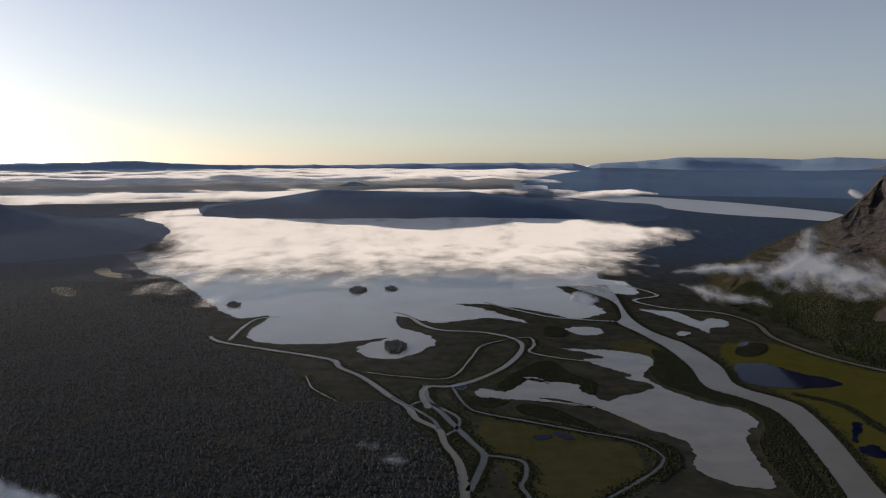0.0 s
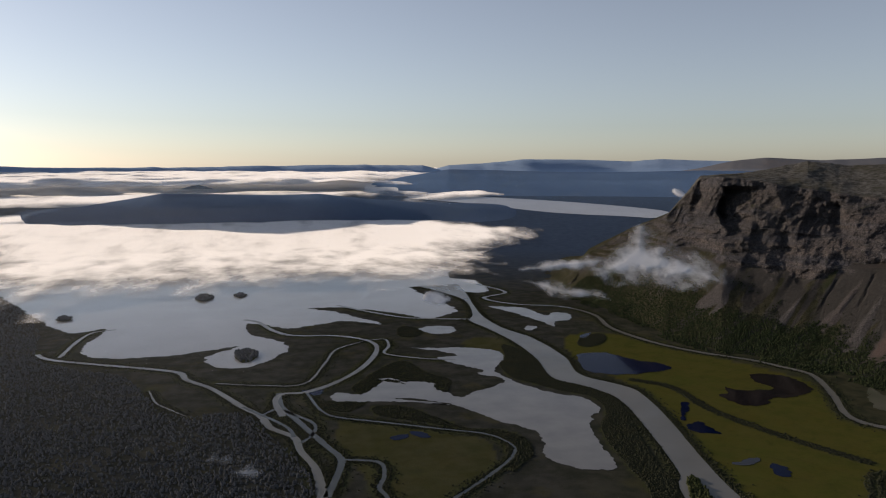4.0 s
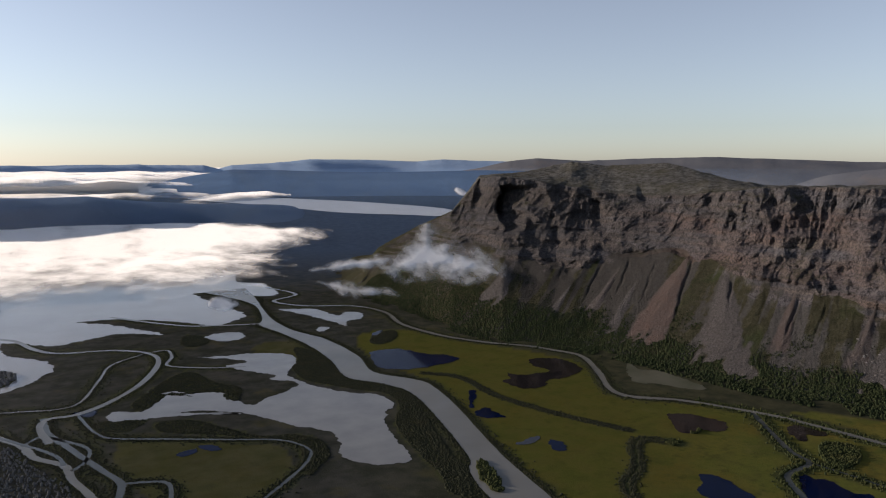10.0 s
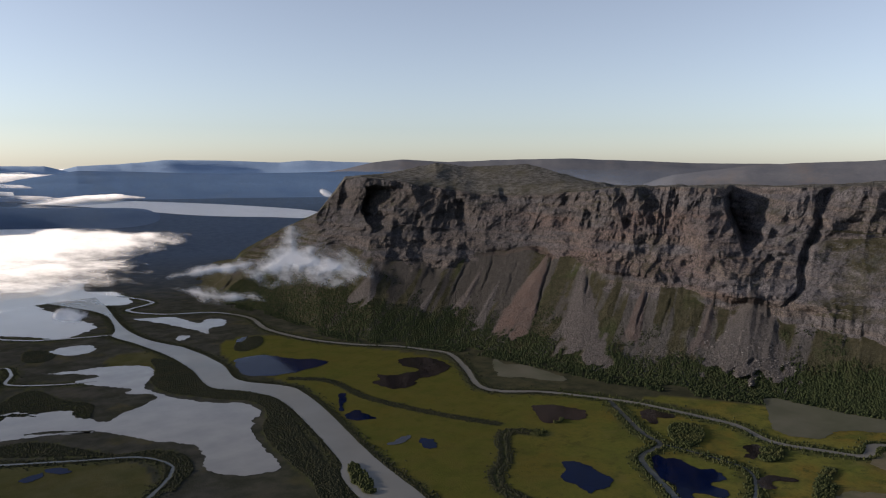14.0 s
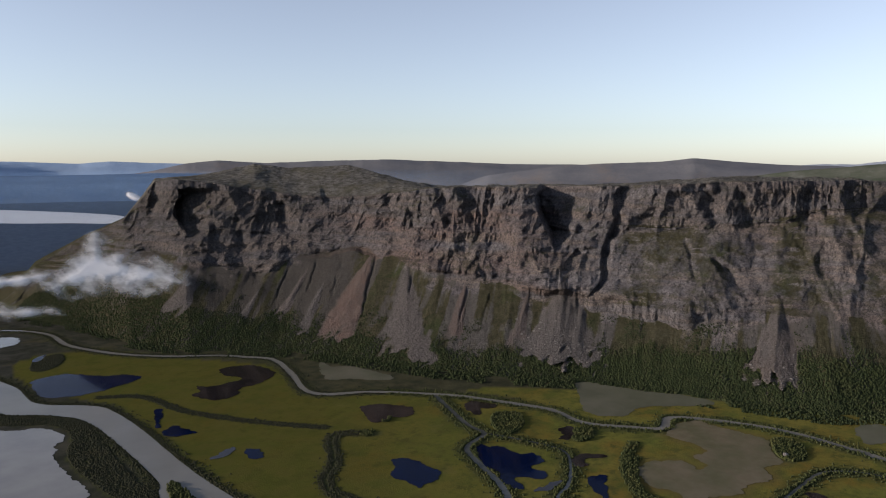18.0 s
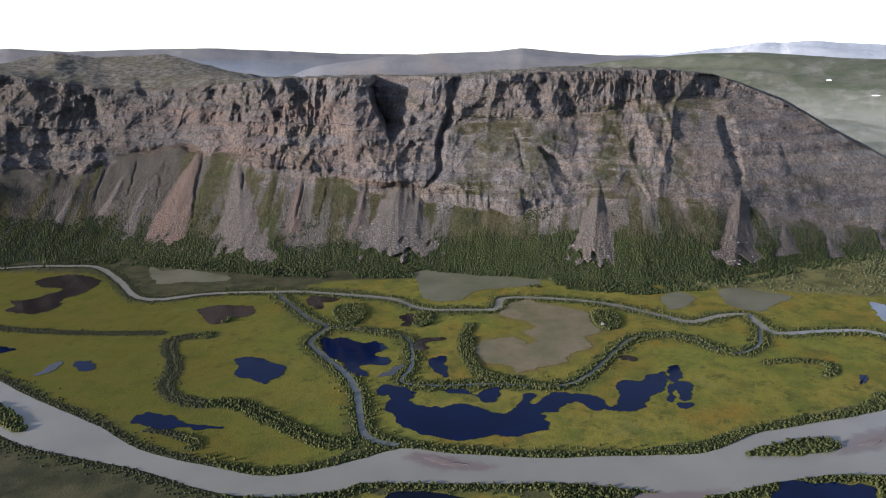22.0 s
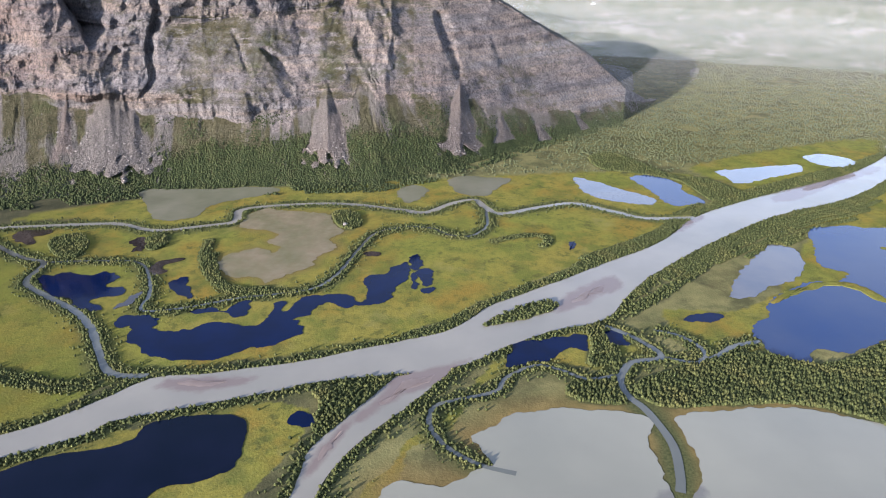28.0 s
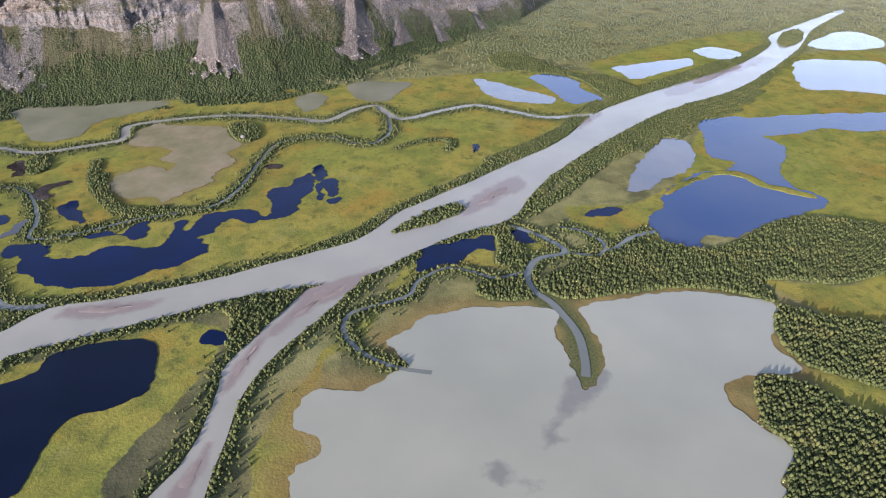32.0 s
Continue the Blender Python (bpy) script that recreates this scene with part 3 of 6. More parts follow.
CHANNELS['east_channel'] = (9.5, [(525, 1751), (556, 1624), (485, 1564), (526, 1478), (613, 1425), (642, 1329), (621, 1216), (637, 1100), (676, 1017), (719, 963), (742, 916), (756, 863), (716, 779), (677, 714), (677, 676), (718, 635), (748, 583), (775, 517), (791, 426), (791, 396), (774, 351), (791, 300), (808, 270), (845, 275), (862, 250), (877, 191), (877, 142), (861, 83), (852, 48), (887, 16), (904, -12), (875, -26), (852, -45), (881, -99), (896, -140), (869, -181), (845, -219), (850, -279)])
CHANNELS['meander'] = (3.6, [(860, -27), (806, -26), (775, -7), (778, 18), (797, 37), (799, 70), (778, 100), (732, 112), (667, 124), (634, 138), (620, 159), (606, 205), (584, 248), (577, 284), (609, 291), (648, 307), (682, 332), (685, 373), (678, 426)])
CHANNELS['blue_channel'] = (6.5, [(756, 552), (724, 508), (689, 457), (676, 427), (631, 420), (602, 385), (572, 342), (542, 314), (504, 289), (479, 272), (470, 257), (471, 236)])
CHANNELS['lake_inlet'] = (6, [(566, -123), (544, -146), (516, -159), (506, -133), (481, -120), (460, -121), (440, -131), (404, -139), (373, -136), (357, -132)])
CHANNELS['lake_outlet'] = (4, [(516, -159), (509, -186), (529, -195), (551, -183), (561, -163)])
CHANNELS['blue_inlet'] = (5, [(513, -188), (519, -203), (537, -224), (545, -247)])
CHANNELS['winding_creek'] = (3.6, [(489, -124), (481, -96), (493, -76), (499, -58), (480, -34), (461, -25), (448, 5), (439, 19), (418, 21), (395, 9), (378, -12), (370, -35)])
LEVEES = {}
LEVEES['levee_a'] = (14, [(470, 467), (491, 491), (522, 509), (564, 554), (585, 559), (606, 530)])
LEVEES['levee_b'] = (14, [(470, 467), (468, 432), (480, 398), (469, 359), (459, 322), (452, 293), (462, 270)])
LEVEES['levee_c'] = (10, [(495, 910), (532, 862), (530, 771), (547, 692), (571, 626), (590, 584)])
LEVEES['levee_d'] = (9, [(709, 265), (661, 248), (620, 220), (616, 179), (625, 146)])
LEVEES['levee_e'] = (8, [(548, 27), (603, -23), (654, -81), (697, -145), (746, -204)])
LEVEES['levee_f'] = (8, [(540, 45), (567, 8), (610, -34), (636, -57)])
LEVEES['levee_g'] = (8, [(759, -31), (780, -70), (772, -95), (745, -85)])
LEVEES['levee_h'] = (8, [(408, 760), (384, 666), (357, 578), (334, 522)])
LEVEES['levee_i'] = (10, [(872, -382), (777, -305), (698, -242), (644, -197), (592, -147)])
LEVEES['levee_j'] = (7, [(415, 439), (416, 415), (414, 396), (410, 384), (402, 385)])
LEVEES['levee_k'] = (9, [(749, 280), (703, 271), (660, 252), (635, 232), (623, 208), (627, 183)])
WOODS = {}
WOODS['wood_a'] = (1, [(472, -128), (491, -153), (521, -209), (525, -244), (511, -273), (518, -306), (550, -358), (558, -400), (527, -466), (471, -428), (449, -361), (456, -333), (457, -301), (429, -296), (444, -272), (454, -232), (450, -186), (447, -141)])
WOODS['wood_b'] = (1, [(422, -293), (409, -319), (384, -367), (327, -328), (340, -299), (354, -280), (382, -275)])
WOODS['wood_c'] = (1, [(345, -240), (336, -270), (315, -283), (289, -302), (206, -259), (212, -192), (251, -210), (282, -231), (306, -225)])
WOODS['wood_d'] = (0.8, [(476, -84), (479, -96), (473, -117), (449, -116), (452, -83), (464, -76)])
WOODS['wood_e'] = (0.8, [(563, -105), (566, -123), (535, -127), (507, -124), (500, -99), (537, -106)])
WOODS['wood_f'] = (0.8, [(457, 106), (476, 59), (464, 54), (424, 82), (406, 99), (439, 100)])
WOODS['wood_g'] = (0.8, [(737, 453), (758, 431), (728, 405), (692, 403), (696, 426)])
WOODS['wood_h'] = (0.8, [(846, 160), (848, 134), (809, 119), (789, 131), (802, 148)])
WOODS['wood_i'] = (0.8, [(740, 351), (762, 339), (737, 322), (718, 327), (716, 336)])
WOODS['wood_j'] = (0.8, [(646, 568), (679, 583), (682, 567), (660, 547), (640, 542)])
WOODS['wood_k'] = (0.8, [(1126, -193), (1148, -234), (1078, -273), (1026, -301), (1015, -337), (976, -363), (932, -370), (912, -342), (918, -318), (960, -310), (1007, -296), (1038, -247), (1060, -200)])
WOODS['wood_l'] = (0.7, [(958, -373), (1029, -473), (1090, -559), (1170, -661), (1145, -652), (1037, -535), (973, -444), (940, -383)])
WOODS['wood_m'] = (0.75, [(387, 1142), (410, 1092), (407, 1014), (397, 938), (420, 895), (436, 840), (425, 781), (403, 715), (381, 646), (373, 590), (345, 543), (331, 556), (344, 592), (350, 647), (360, 706), (376, 754), (404, 799), (410, 852), (384, 885), (360, 926), (340, 965), (345, 1030), (368, 1073)])
WOODS['wood_n'] = (0.7, [(233, 1276), (250, 1323), (278, 1299), (274, 1255), (253, 1235), (234, 1245)])
WOODS['wood_o'] = (0.7, [(514, 1125), (545, 1169), (583, 1173), (568, 1130), (530, 1095), (510, 1102)])
WOODS['wood_p'] = (0.5, [(136, 886), (170, 872), (197, 827), (222, 784), (256, 769), (276, 737), (270, 692), (251, 673), (234, 656), (241, 694), (251, 733), (244, 755), (191, 805), (131, 853)])
WOODS['wood_q'] = (0.4, [(64, 914), (121, 924), (118, 976), (201, 1087), (230, 1011), (252, 964), (212, 891), (176, 955), (139, 917), (96, 872)])
WOODS['west_wood'] = (0.35, [(-1035, 1884), (-821, 1873), (-608, 1862), (-497, 1696), (-391, 1440), (-346, 1251), (-278, 1165), (-196, 1100), (-145, 983), (-106, 909), (-27, 895), (7, 805), (35, 723), (42, 611), (-13, 522), (-310, 536), (-501, 763), (-941, 1467)])
FENS = {}
FENS['east_fen'] = [(469, 1034), (525, 1178), (623, 1155), (682, 992), (727, 830), (663, 699), (733, 613), (804, 456), (805, 535), (923, 348), (955, 208), (992, 43), (1044, -187), (1022, -326), (801, -238), (672, -83), (535, 61), (488, 191), (455, 261), (408, 291), (392, 348), (388, 416), (430, 616), (478, 823), (492, 851)]
FENS['fen_a'] = [(99, 846), (194, 777), (238, 732), (217, 668), (152, 615), (106, 635), (90, 693), (74, 792)]
FENS['fen_b'] = [(353, 1203), (452, 1161), (351, 1045), (317, 1114)]
FENS['fen_d'] = [(414, 314), (405, 220), (436, 179), (438, 130), (426, 106), (362, 116), (305, 144), (279, 150), (291, 277)]
FENS['fen_e'] = [(533, -38), (561, -120), (514, -154), (489, -120), (502, -77), (480, -34), (452, 1), (389, 39), (328, 65), (278, 71), (275, 45), (377, 38), (411, 9)]
FENS['fen_f'] = [(596, -179), (612, -272), (772, -377), (867, -455), (872, -705), (517, -460), (565, -410), (528, -211)]
FENS['fen_g'] = [(457, -301), (447, -364), (463, -422), (377, -363), (416, -323)]
FENS['fen_h'] = [(354, -280), (327, -328), (294, -305), (318, -285)]
FENS['fen_i'] = [(1089, -348), (1256, -630), (1227, -699), (1044, -552), (932, -381), (998, -363)]
FENS['fen_j'] = [(910, -513), (1101, -673), (1106, -867), (809, -662), (861, -542)]
FAR_WATERS = {}
FAR_WATERS['far_lake'] = [(1300, 6528), (1763, 6847), (1991, 6374), (2360, 5279), (2478, 4198), (2126, 3637), (2003, 3794), (1730, 4241), (1580, 5182)]



def shore(points, seed, wob=1.2, step=2.0):
    """A closed natural shoreline through the points."""
    s = spline(points, step, True)
    n = np.roll(s, -1, 0) - np.roll(s, 1, 0)
    n = np.c_[n[:, 1], -n[:, 0]] / np.maximum(np.linalg.norm(n, axis=1, keepdims=True), 1e-6)
    return s + n * (wob * (fbm(s[:, 0] / 16, s[:, 1] / 16, 0, 2, seed) + 1.2 * fbm(s[:, 0] / 5, s[:, 1] / 5, 0, 3, seed + 1)))[:, None]


def sides(line, width, seed):
    """Both banks of a channel along a line."""
    d = np.gradient(line, axis=0)
    n = np.c_[d[:, 1], -d[:, 0]] / np.maximum(np.linalg.norm(d, axis=1, keepdims=True), 1e-6)
    w = width * 0.5 * (1 + 0.35 * fbm(line[:, 0] / 30, line[:, 1] / 30, 0, 2, seed))
    return line + n * w[:, None], line - n * w[:, None]


OUTLINES = {k: shore(p, i, 5.0 if k == "lake" else 2.0 if k == "milky_lake" else 1.2 if k == "black_pond" else 3.2, 4.0 if k == "lake" else 2.0) for i, (k, (_, p)) in enumerate(WATERS.items())}
BANKS = {}
for k, (a, b) in RIVERS.items():
    n = 220 if k == "river" else 60
    a, b = resample(spline(a), n), resample(spline(b), n)
    BANKS[k] = (a + 1.2 * fbm(a[:, :1] / 20, a[:, 1:] / 20, 0, 3, 3), b + 1.2 * fbm(b[:, :1] / 20, b[:, 1:] / 20, 0, 3, 4))
SCROLLS = [("b", 38, 78, (12, 21, 31, 42, 54, 67)), ("a", 58, 84, (10, 18, 27))]
for i, (side, lo, hi, offs) in enumerate(SCROLLS):
    bank, other = BANKS["river"] if side == "a" else BANKS["river"][::-1]
    for j, off in enumerate(offs):
        trim = int((hi - lo) * 0.07 * j)
        line, mate = bank[lo + trim:hi - trim], other[lo + trim:hi - trim]
        out = (line - mate) / np.linalg.norm(line - mate, axis=1, keepdims=True)
        LEVEES[f"scroll_{i}_{j}"] = (4.5, (line + out * (off + 3.5 * fbm(line[:, :1] / 60, line[:, 1:] / 60, j, 2, 90 + i)))[::3])
LINES = {k: spline(p, 4.0) for k, (w, p) in CHANNELS.items()}
LEVEE_LINES = {k: spline(p, 4.0) for k, (w, p) in LEVEES.items()}
WOOD_OUTLINES = {k: spline(p, 6.0, True) for k, (d, p) in WOODS.items()}
FEN_OUTLINES = {k: spline(p, 8.0, True) for k, p in FENS.items()}


def wet(pts):
    """Which points lie in any water."""
    w = np.zeros(len(pts), bool)
    for o in OUTLINES.values():
        w |= inside(pts, o)
    for a, b in BANKS.values():
        w |= inside(pts, np.vstack([a, b[::-1]]))
    for k, line in LINES.items():
        w |= away(pts, line, 8.0) < CHANNELS[k][0] * 0.5
    return w


# ---- ground: one sheet to the horizon ----
def build_ground():
    az = np.unique(np.round(np.r_[np.arange(-136, 40.01, 0.28), np.arange(40.2, 223, 4.0)], 3))
    inv = np.linspace(1 / 255.0, 1 / 60000.0, 340)
    r = np.r_[0.01, 60.0, 130.0, 200.0, 1 / inv]
    A, R = np.meshgrid(az, r)
    x, y = polar(A.ravel(), R.ravel())
    pts = np.c_[x, y]
    ja = np.c_[x + 7 * fbm(x / 22, y / 22, 0, 3, 21), y + 7 * fbm(x / 22, y / 22, 5, 3, 22)]
    fen = np.zeros(len(x))
    for k, o in FEN_OUTLINES.items():
        fen = np.maximum(fen, inside(ja, o) * (0.5 if k in ("fen_a", "fen_b") else 1.0))
    scrub = np.zeros(len(x))
    jag = 1 + 0.6 * fbm(x / 18, y / 18, 0, 3, 31)
    for k, line in LINES.items():
        w = CHANNELS[k][0] * 0.5
        scrub = np.maximum(scrub, np.clip(1.4 - (away(pts, line, 40) - w) / (9 * jag), 0, 1))
    for k, line in LEVEE_LINES.items():
        scrub = np.maximum(scrub, np.clip(1.4 - away(pts, line, 40) / (LEVEES[k][0] * 0.6 * jag), 0, 1))
    for a, b in BANKS.values():
        for line in (a, b):
            scrub = np.maximum(scrub, np.clip(1.4 - away(pts, line, 40) / (11 * jag), 0, 1))
    for k, o in WOOD_OUTLINES.items():
        if k == "west_wood":
            continue
        scrub = np.maximum(scrub, inside(ja, o))
    mud = np.clip(1 - away(pts, OUTLINES["mudflat"], 30) / 12, 0, 1) * 0.7
    mud = np.maximum(mud, np.clip(1 - away(pts, OUTLINES["milky_lake"], 60) / 26, 0, 1) * 0.8)
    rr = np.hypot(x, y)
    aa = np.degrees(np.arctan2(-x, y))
    # weight of the painted haze blue: grows with distance, left of the mountain
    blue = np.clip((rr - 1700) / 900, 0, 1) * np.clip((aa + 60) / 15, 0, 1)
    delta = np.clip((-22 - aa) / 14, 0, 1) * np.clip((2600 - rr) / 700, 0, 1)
    z = 0.1 * fbm(x / 25, y / 25, 0, 2, 5)
    v = far(np.c_[x, y, z])
    f = grid_faces(len(r), len(az), True)[:, ::-1]
    up = np.tile([0.0, 0.0, 1.0], (len(v), 1))
    # lower: share of the painted backlit darkening, by bearing
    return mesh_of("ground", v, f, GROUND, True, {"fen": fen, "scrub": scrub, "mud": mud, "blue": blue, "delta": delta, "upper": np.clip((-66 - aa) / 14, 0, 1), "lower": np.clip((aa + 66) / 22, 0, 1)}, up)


ground = tagged(new("ground", build_ground()), "olive fen meadows, dark heath and scrub on the flat river delta", "ground", kind="structure")


# ---- waters ----
SHOALS = [
    [(586, -81), (624, -94), (651, -120), (673, -152), (642, -151), (624, -129), (602, -106)],
    [(459, 227), (469, 216), (472, 181), (472, 152), (458, 166), (451, 191), (452, 214)],
    [(478, 51), (494, 17), (505, -4), (477, 6), (458, 32), (438, 53), (419, 67), (420, 76), (453, 58)],
    [(280, 110), (298, 104), (320, 96), (313, 92), (287, 97), (276, 100)],
    [(812, -237), (854, -273), (853, -292), (818, -266), (796, -244)],
    [(935, -402), (1032, -512), (1098, -610), (1072, -611), (1002, -524), (921, -424)],
    [(414, 81), (427, 70), (387, 82), (363, 91), (365, 96), (393, 90)],
]
PLUMES = [[(354, -118), (362, -131), (366, -144), (357, -148), (339, -136), (332, -123), (319, -112), (310, -102), (301, -104), (299, -94), (296, -89), (313, -96), (332, -107)], [(288, -57), (293, -66), (287, -71), (277, -71), (273, -64), (277, -58)], [(276, -75), (278, -83), (270, -84), (266, -78)]]


def flat(name, outline, z, material):
    """A level surface within an outline, with inner points where it is wide."""
    if np.sum(outline[:, 0] * np.roll(outline[:, 1], -1) - outline[:, 1] * np.roll(outline[:, 0], -1)) < 0:
        outline = outline[::-1]
    plume = material is WATER["milky"]
    gap = 7.0 if plume else 70.0
    if np.hypot(*outline.T).max() < FAR_FROM and not plume:
        v = np.c_[outline, np.full(len(outline), z)]
        return mesh_of(name, v, [list(range(len(outline)))], material, False)
    lo, hi = outline.min(0), outline.max(0)
    gx, gy = np.meshgrid(np.arange(lo[0], hi[0], gap), np.arange(lo[1], hi[1], gap))
    inner = np.c_[gx.ravel(), gy.ravel()]
    inner = inner[inside(inner, outline) & (away(inner, np.vstack([outline, outline[:1]]), gap) > gap * 0.35)]
    pts = np.vstack([outline, inner])
    n = len(outline)
    cdt = delaunay_2d_cdt([Vector(q) for q in pts], [(k, (k + 1) % n) for k in range(n)], [], 1, 1e-4)
    p2 = np.array([q[:] for q in cdt[0]])
    faces = [f for f in cdt[2]]
    v = far(np.c_[p2, np.full(len(p2), z)])
    shoal = np.zeros(len(p2))
    if plume:
        for o in PLUMES:
            ring = spline(o, 3.0, True)
            d = away(p2, np.vstack([ring, ring[:1]]), 10.0)
            shoal = np.maximum(shoal, np.clip(0.45 + np.where(inside(p2, ring), d, -d) / 10.0, 0, 1))
    return mesh_of(name, v, faces, material, True, {"shoal": shoal}, np.tile([0.0, 0.0, 1.0], (len(v), 1)))


def strip(name, a, b, z, material):
    n, k = len(a), 14 if name == "river" else 2
    t = np.linspace(0, 1, k)[:, None, None]
    p = (a[None] * (1 - t) + b[None] * t).reshape(-1, 2)
    shoal = np.zeros(len(p))
    if name == "river":
        for o in SHOALS:
            ring = spline(o, 3.0, True)
            d = away(p, np.vstack([ring, ring[:1]]), 9.0)
            shoal = np.maximum(shoal, np.clip(0.45 + np.where(inside(p, ring), d, -d) / 9.0, 0, 1))
    return mesh_of(name, np.c_[p, np.full(len(p), z)], grid_faces(k, n), material, False, {"shoal": shoal})


NAMES = {"lake": ("lake", "broad pale lake with mirror-smooth water under morning fog"), "silty": ("pond", "shallow grey silty pond in the delta"),
         "clear": ("pond", "deep blue pond of still clear water in the fen"), "peat": ("pond", "dark brown peaty pond in the fen"),
         "black": ("pond", "large near-black oval pond bordered by fen"), "mud": ("mudflat", "brown muddy shallows ringed by a scrubby levee"),
         "turbid": ("pond", "shallow olive-grey turbid pond at the foot of the mountain"),
         "blue": ("pond", "wide blue lagoon with mauve shallows"),
         "shallow": ("pond", "shallow blue-grey pond over a silty bed"),
         "milky": ("lake", "wide milky grey-green glacial lake")}
for i, (k, (kind, p)) in enumerate(WATERS.items()):
    nm, label = NAMES[kind]
    tagged(new(nm, flat(nm, OUTLINES[k], 0.30 + 0.004 * (i % 7), WATER[kind])), label, nm, "ponds of the delta" if nm == "pond" else "", "structure")
for k, line in LINES.items():
    a, b = sides(line, CHANNELS[k][0], len(k))
    tagged(new("channel", strip("channel", a, b, 0.37 + 0.005 * (len(k) % 5), WATER["channel" if np.hypot(*line.mean(0)) < 950 else "river"])), "narrow winding channel of pale glacial water", "channel", "channels of the delta", "structure")
for k, (a, b) in BANKS.items():
    tagged(new("river", strip("river", a, b, 0.42 if k == "river" else 0.45, WATER["river"])), "broad pale grey-blue glacial river" if k == "river" else "wide side channel with sandbars showing through", "river", kind="structure")
# almost no reflection: the mirrored bright sky is put into the base colour
FAR_LAKE = water_material("far_lake_water", (0.50, 0.52, 0.54), (0.44, 0.47, 0.50), 0.3, 0.002, 0.0, 0.05)
for k, p in FAR_WATERS.items():
    tagged(new("far_lake", flat("far_lake", spline(p, 60.0, True), 3.0, FAR_LAKE)), "long bright lake beyond the dark forested ridge", "lake", kind="structure")


# ---- the mountain: talus, cliffs, plateau ----
def curve(points):
    p = np.array(sorted(points))
    return lambda a: np.interp(a, p[:, 0], p[:, 1])


FOOT = curve([(-18, 2300), (-22.4, 1740), (-24.5, 1650), (-28.2, 1500), (-31, 1350), (-35, 1255), (-41.6, 1215), (-47.8, 1135), (-53.6, 1066), (-59.3, 1037), (-67.1, 1030), (-75.7, 993), (-83, 990), (-88, 1040), (-91.8, 1120), (-95.7, 1225), (-98.5, 1310), (-102, 1430), (-104, 1620), (-108, 2200)])
RIM = curve([(-18, -8.8), (-23, -7.8), (-26.5, -6.1), (-28.4, -4.9), (-31.1, -3.75), (-32.2, -2.4), (-33.2, -1.15), (-34.3, -1.0), (-37.1, -1.3), (-41.3, -2.0), (-45.4, -2.5), (-49.4, -2.3), (-53, -1.85), (-56.4, -1.68), (-61.2, -1.75), (-66.8, -1.62), (-71, -1.45), (-78.8, -1.18), (-83.8, -1.1), (-86.7, -1.38), (-88.7, -2.05), (-91.8, -3.2), (-94.6, -4.85), (-97, -6.1), (-98.7, -6.95), (-100, -7.95), (-101.9, -9.45), (-103.5, -10.35), (-108, -9.3)])
CREST = curve([(-18, -8.7), (-23, -7.7), (-28.4, -4.85), (-31.1, -3.7), (-33.2, -1.0), (-37.1, -0.47), (-39.4, -0.05), (-40.2, 0.22), (-41.2, 0.0), (-42.9, -0.14), (-44.9, -0.05), (-47.3, 0.0), (-49.2, -0.55), (-51.8, -1.17), (-53.7, -1.6), (-61.2, -1.58), (-66.8, -1.48), (-70.9, -1.15), (-75, -0.85), (-78.8, -0.95), (-83.8, -1.02), (-88.7, -2.0), (-91.8, -3.15), (-94.6, -4.8), (-98.7, -6.9), (-101.9, -9.4), (-103.5, -10.3), (-108, -9.2)])
STEEP = curve([(-18, 36), (-33, 47), (-50, 46), (-62, 46), (-68, 42), (-76, 38), (-84, 36), (-92, 35), (-108, 35)])
SCREE = curve([(-18, -9.0), (-23, -8.6), (-26, -7.6), (-29.8, -6.6), (-34, -6.7), (-37.5, -7.9), (-40.4, -8.4), (-43, -7.05), (-46, -6.75), (-49.5, -7.2), (-54, -8.4), (-58, -8.9), (-62, -9.8), (-66, -10.6), (-70.4, -11.1), (-73.5, -11.6), (-78, -10.9), (-85.8, -10.8), (-90, -10.9), (-94.2, -11.9), (-98, -11.5), (-101, -10.6), (-108, -9.5)])
LEDGE = curve([(-18, -8.9), (-28, -5.9), (-33, -4.0), (-36, -4.8), (-41, -5.2), (-50, -5.0), (-60, -5.3), (-66, -4.9), (-68, -4.6), (-73.7, -4.8), (-78.8, -4.0), (-82.4, -3.05), (-85, -2.95), (-89.5, -3.05), (-91.8, -3.5), (-94.6, -5.0), (-98.7, -7.1), (-102, -9.45), (-108, -9.3)])
WOODTOP = curve([(-18, -8.5), (-24, -8.0), (-30, -8.4), (-34, -9.6), (-37, -10.6), (-42, -11.4), (-47.6, -12.6), (-53, -13.9), (-59, -14.4), (-66, -14.0), (-69, -13.5), (-75, -13.3), (-82, -13.0), (-90, -13.2), (-96, -12.8), (-102, -11.0), (-108, -10)])
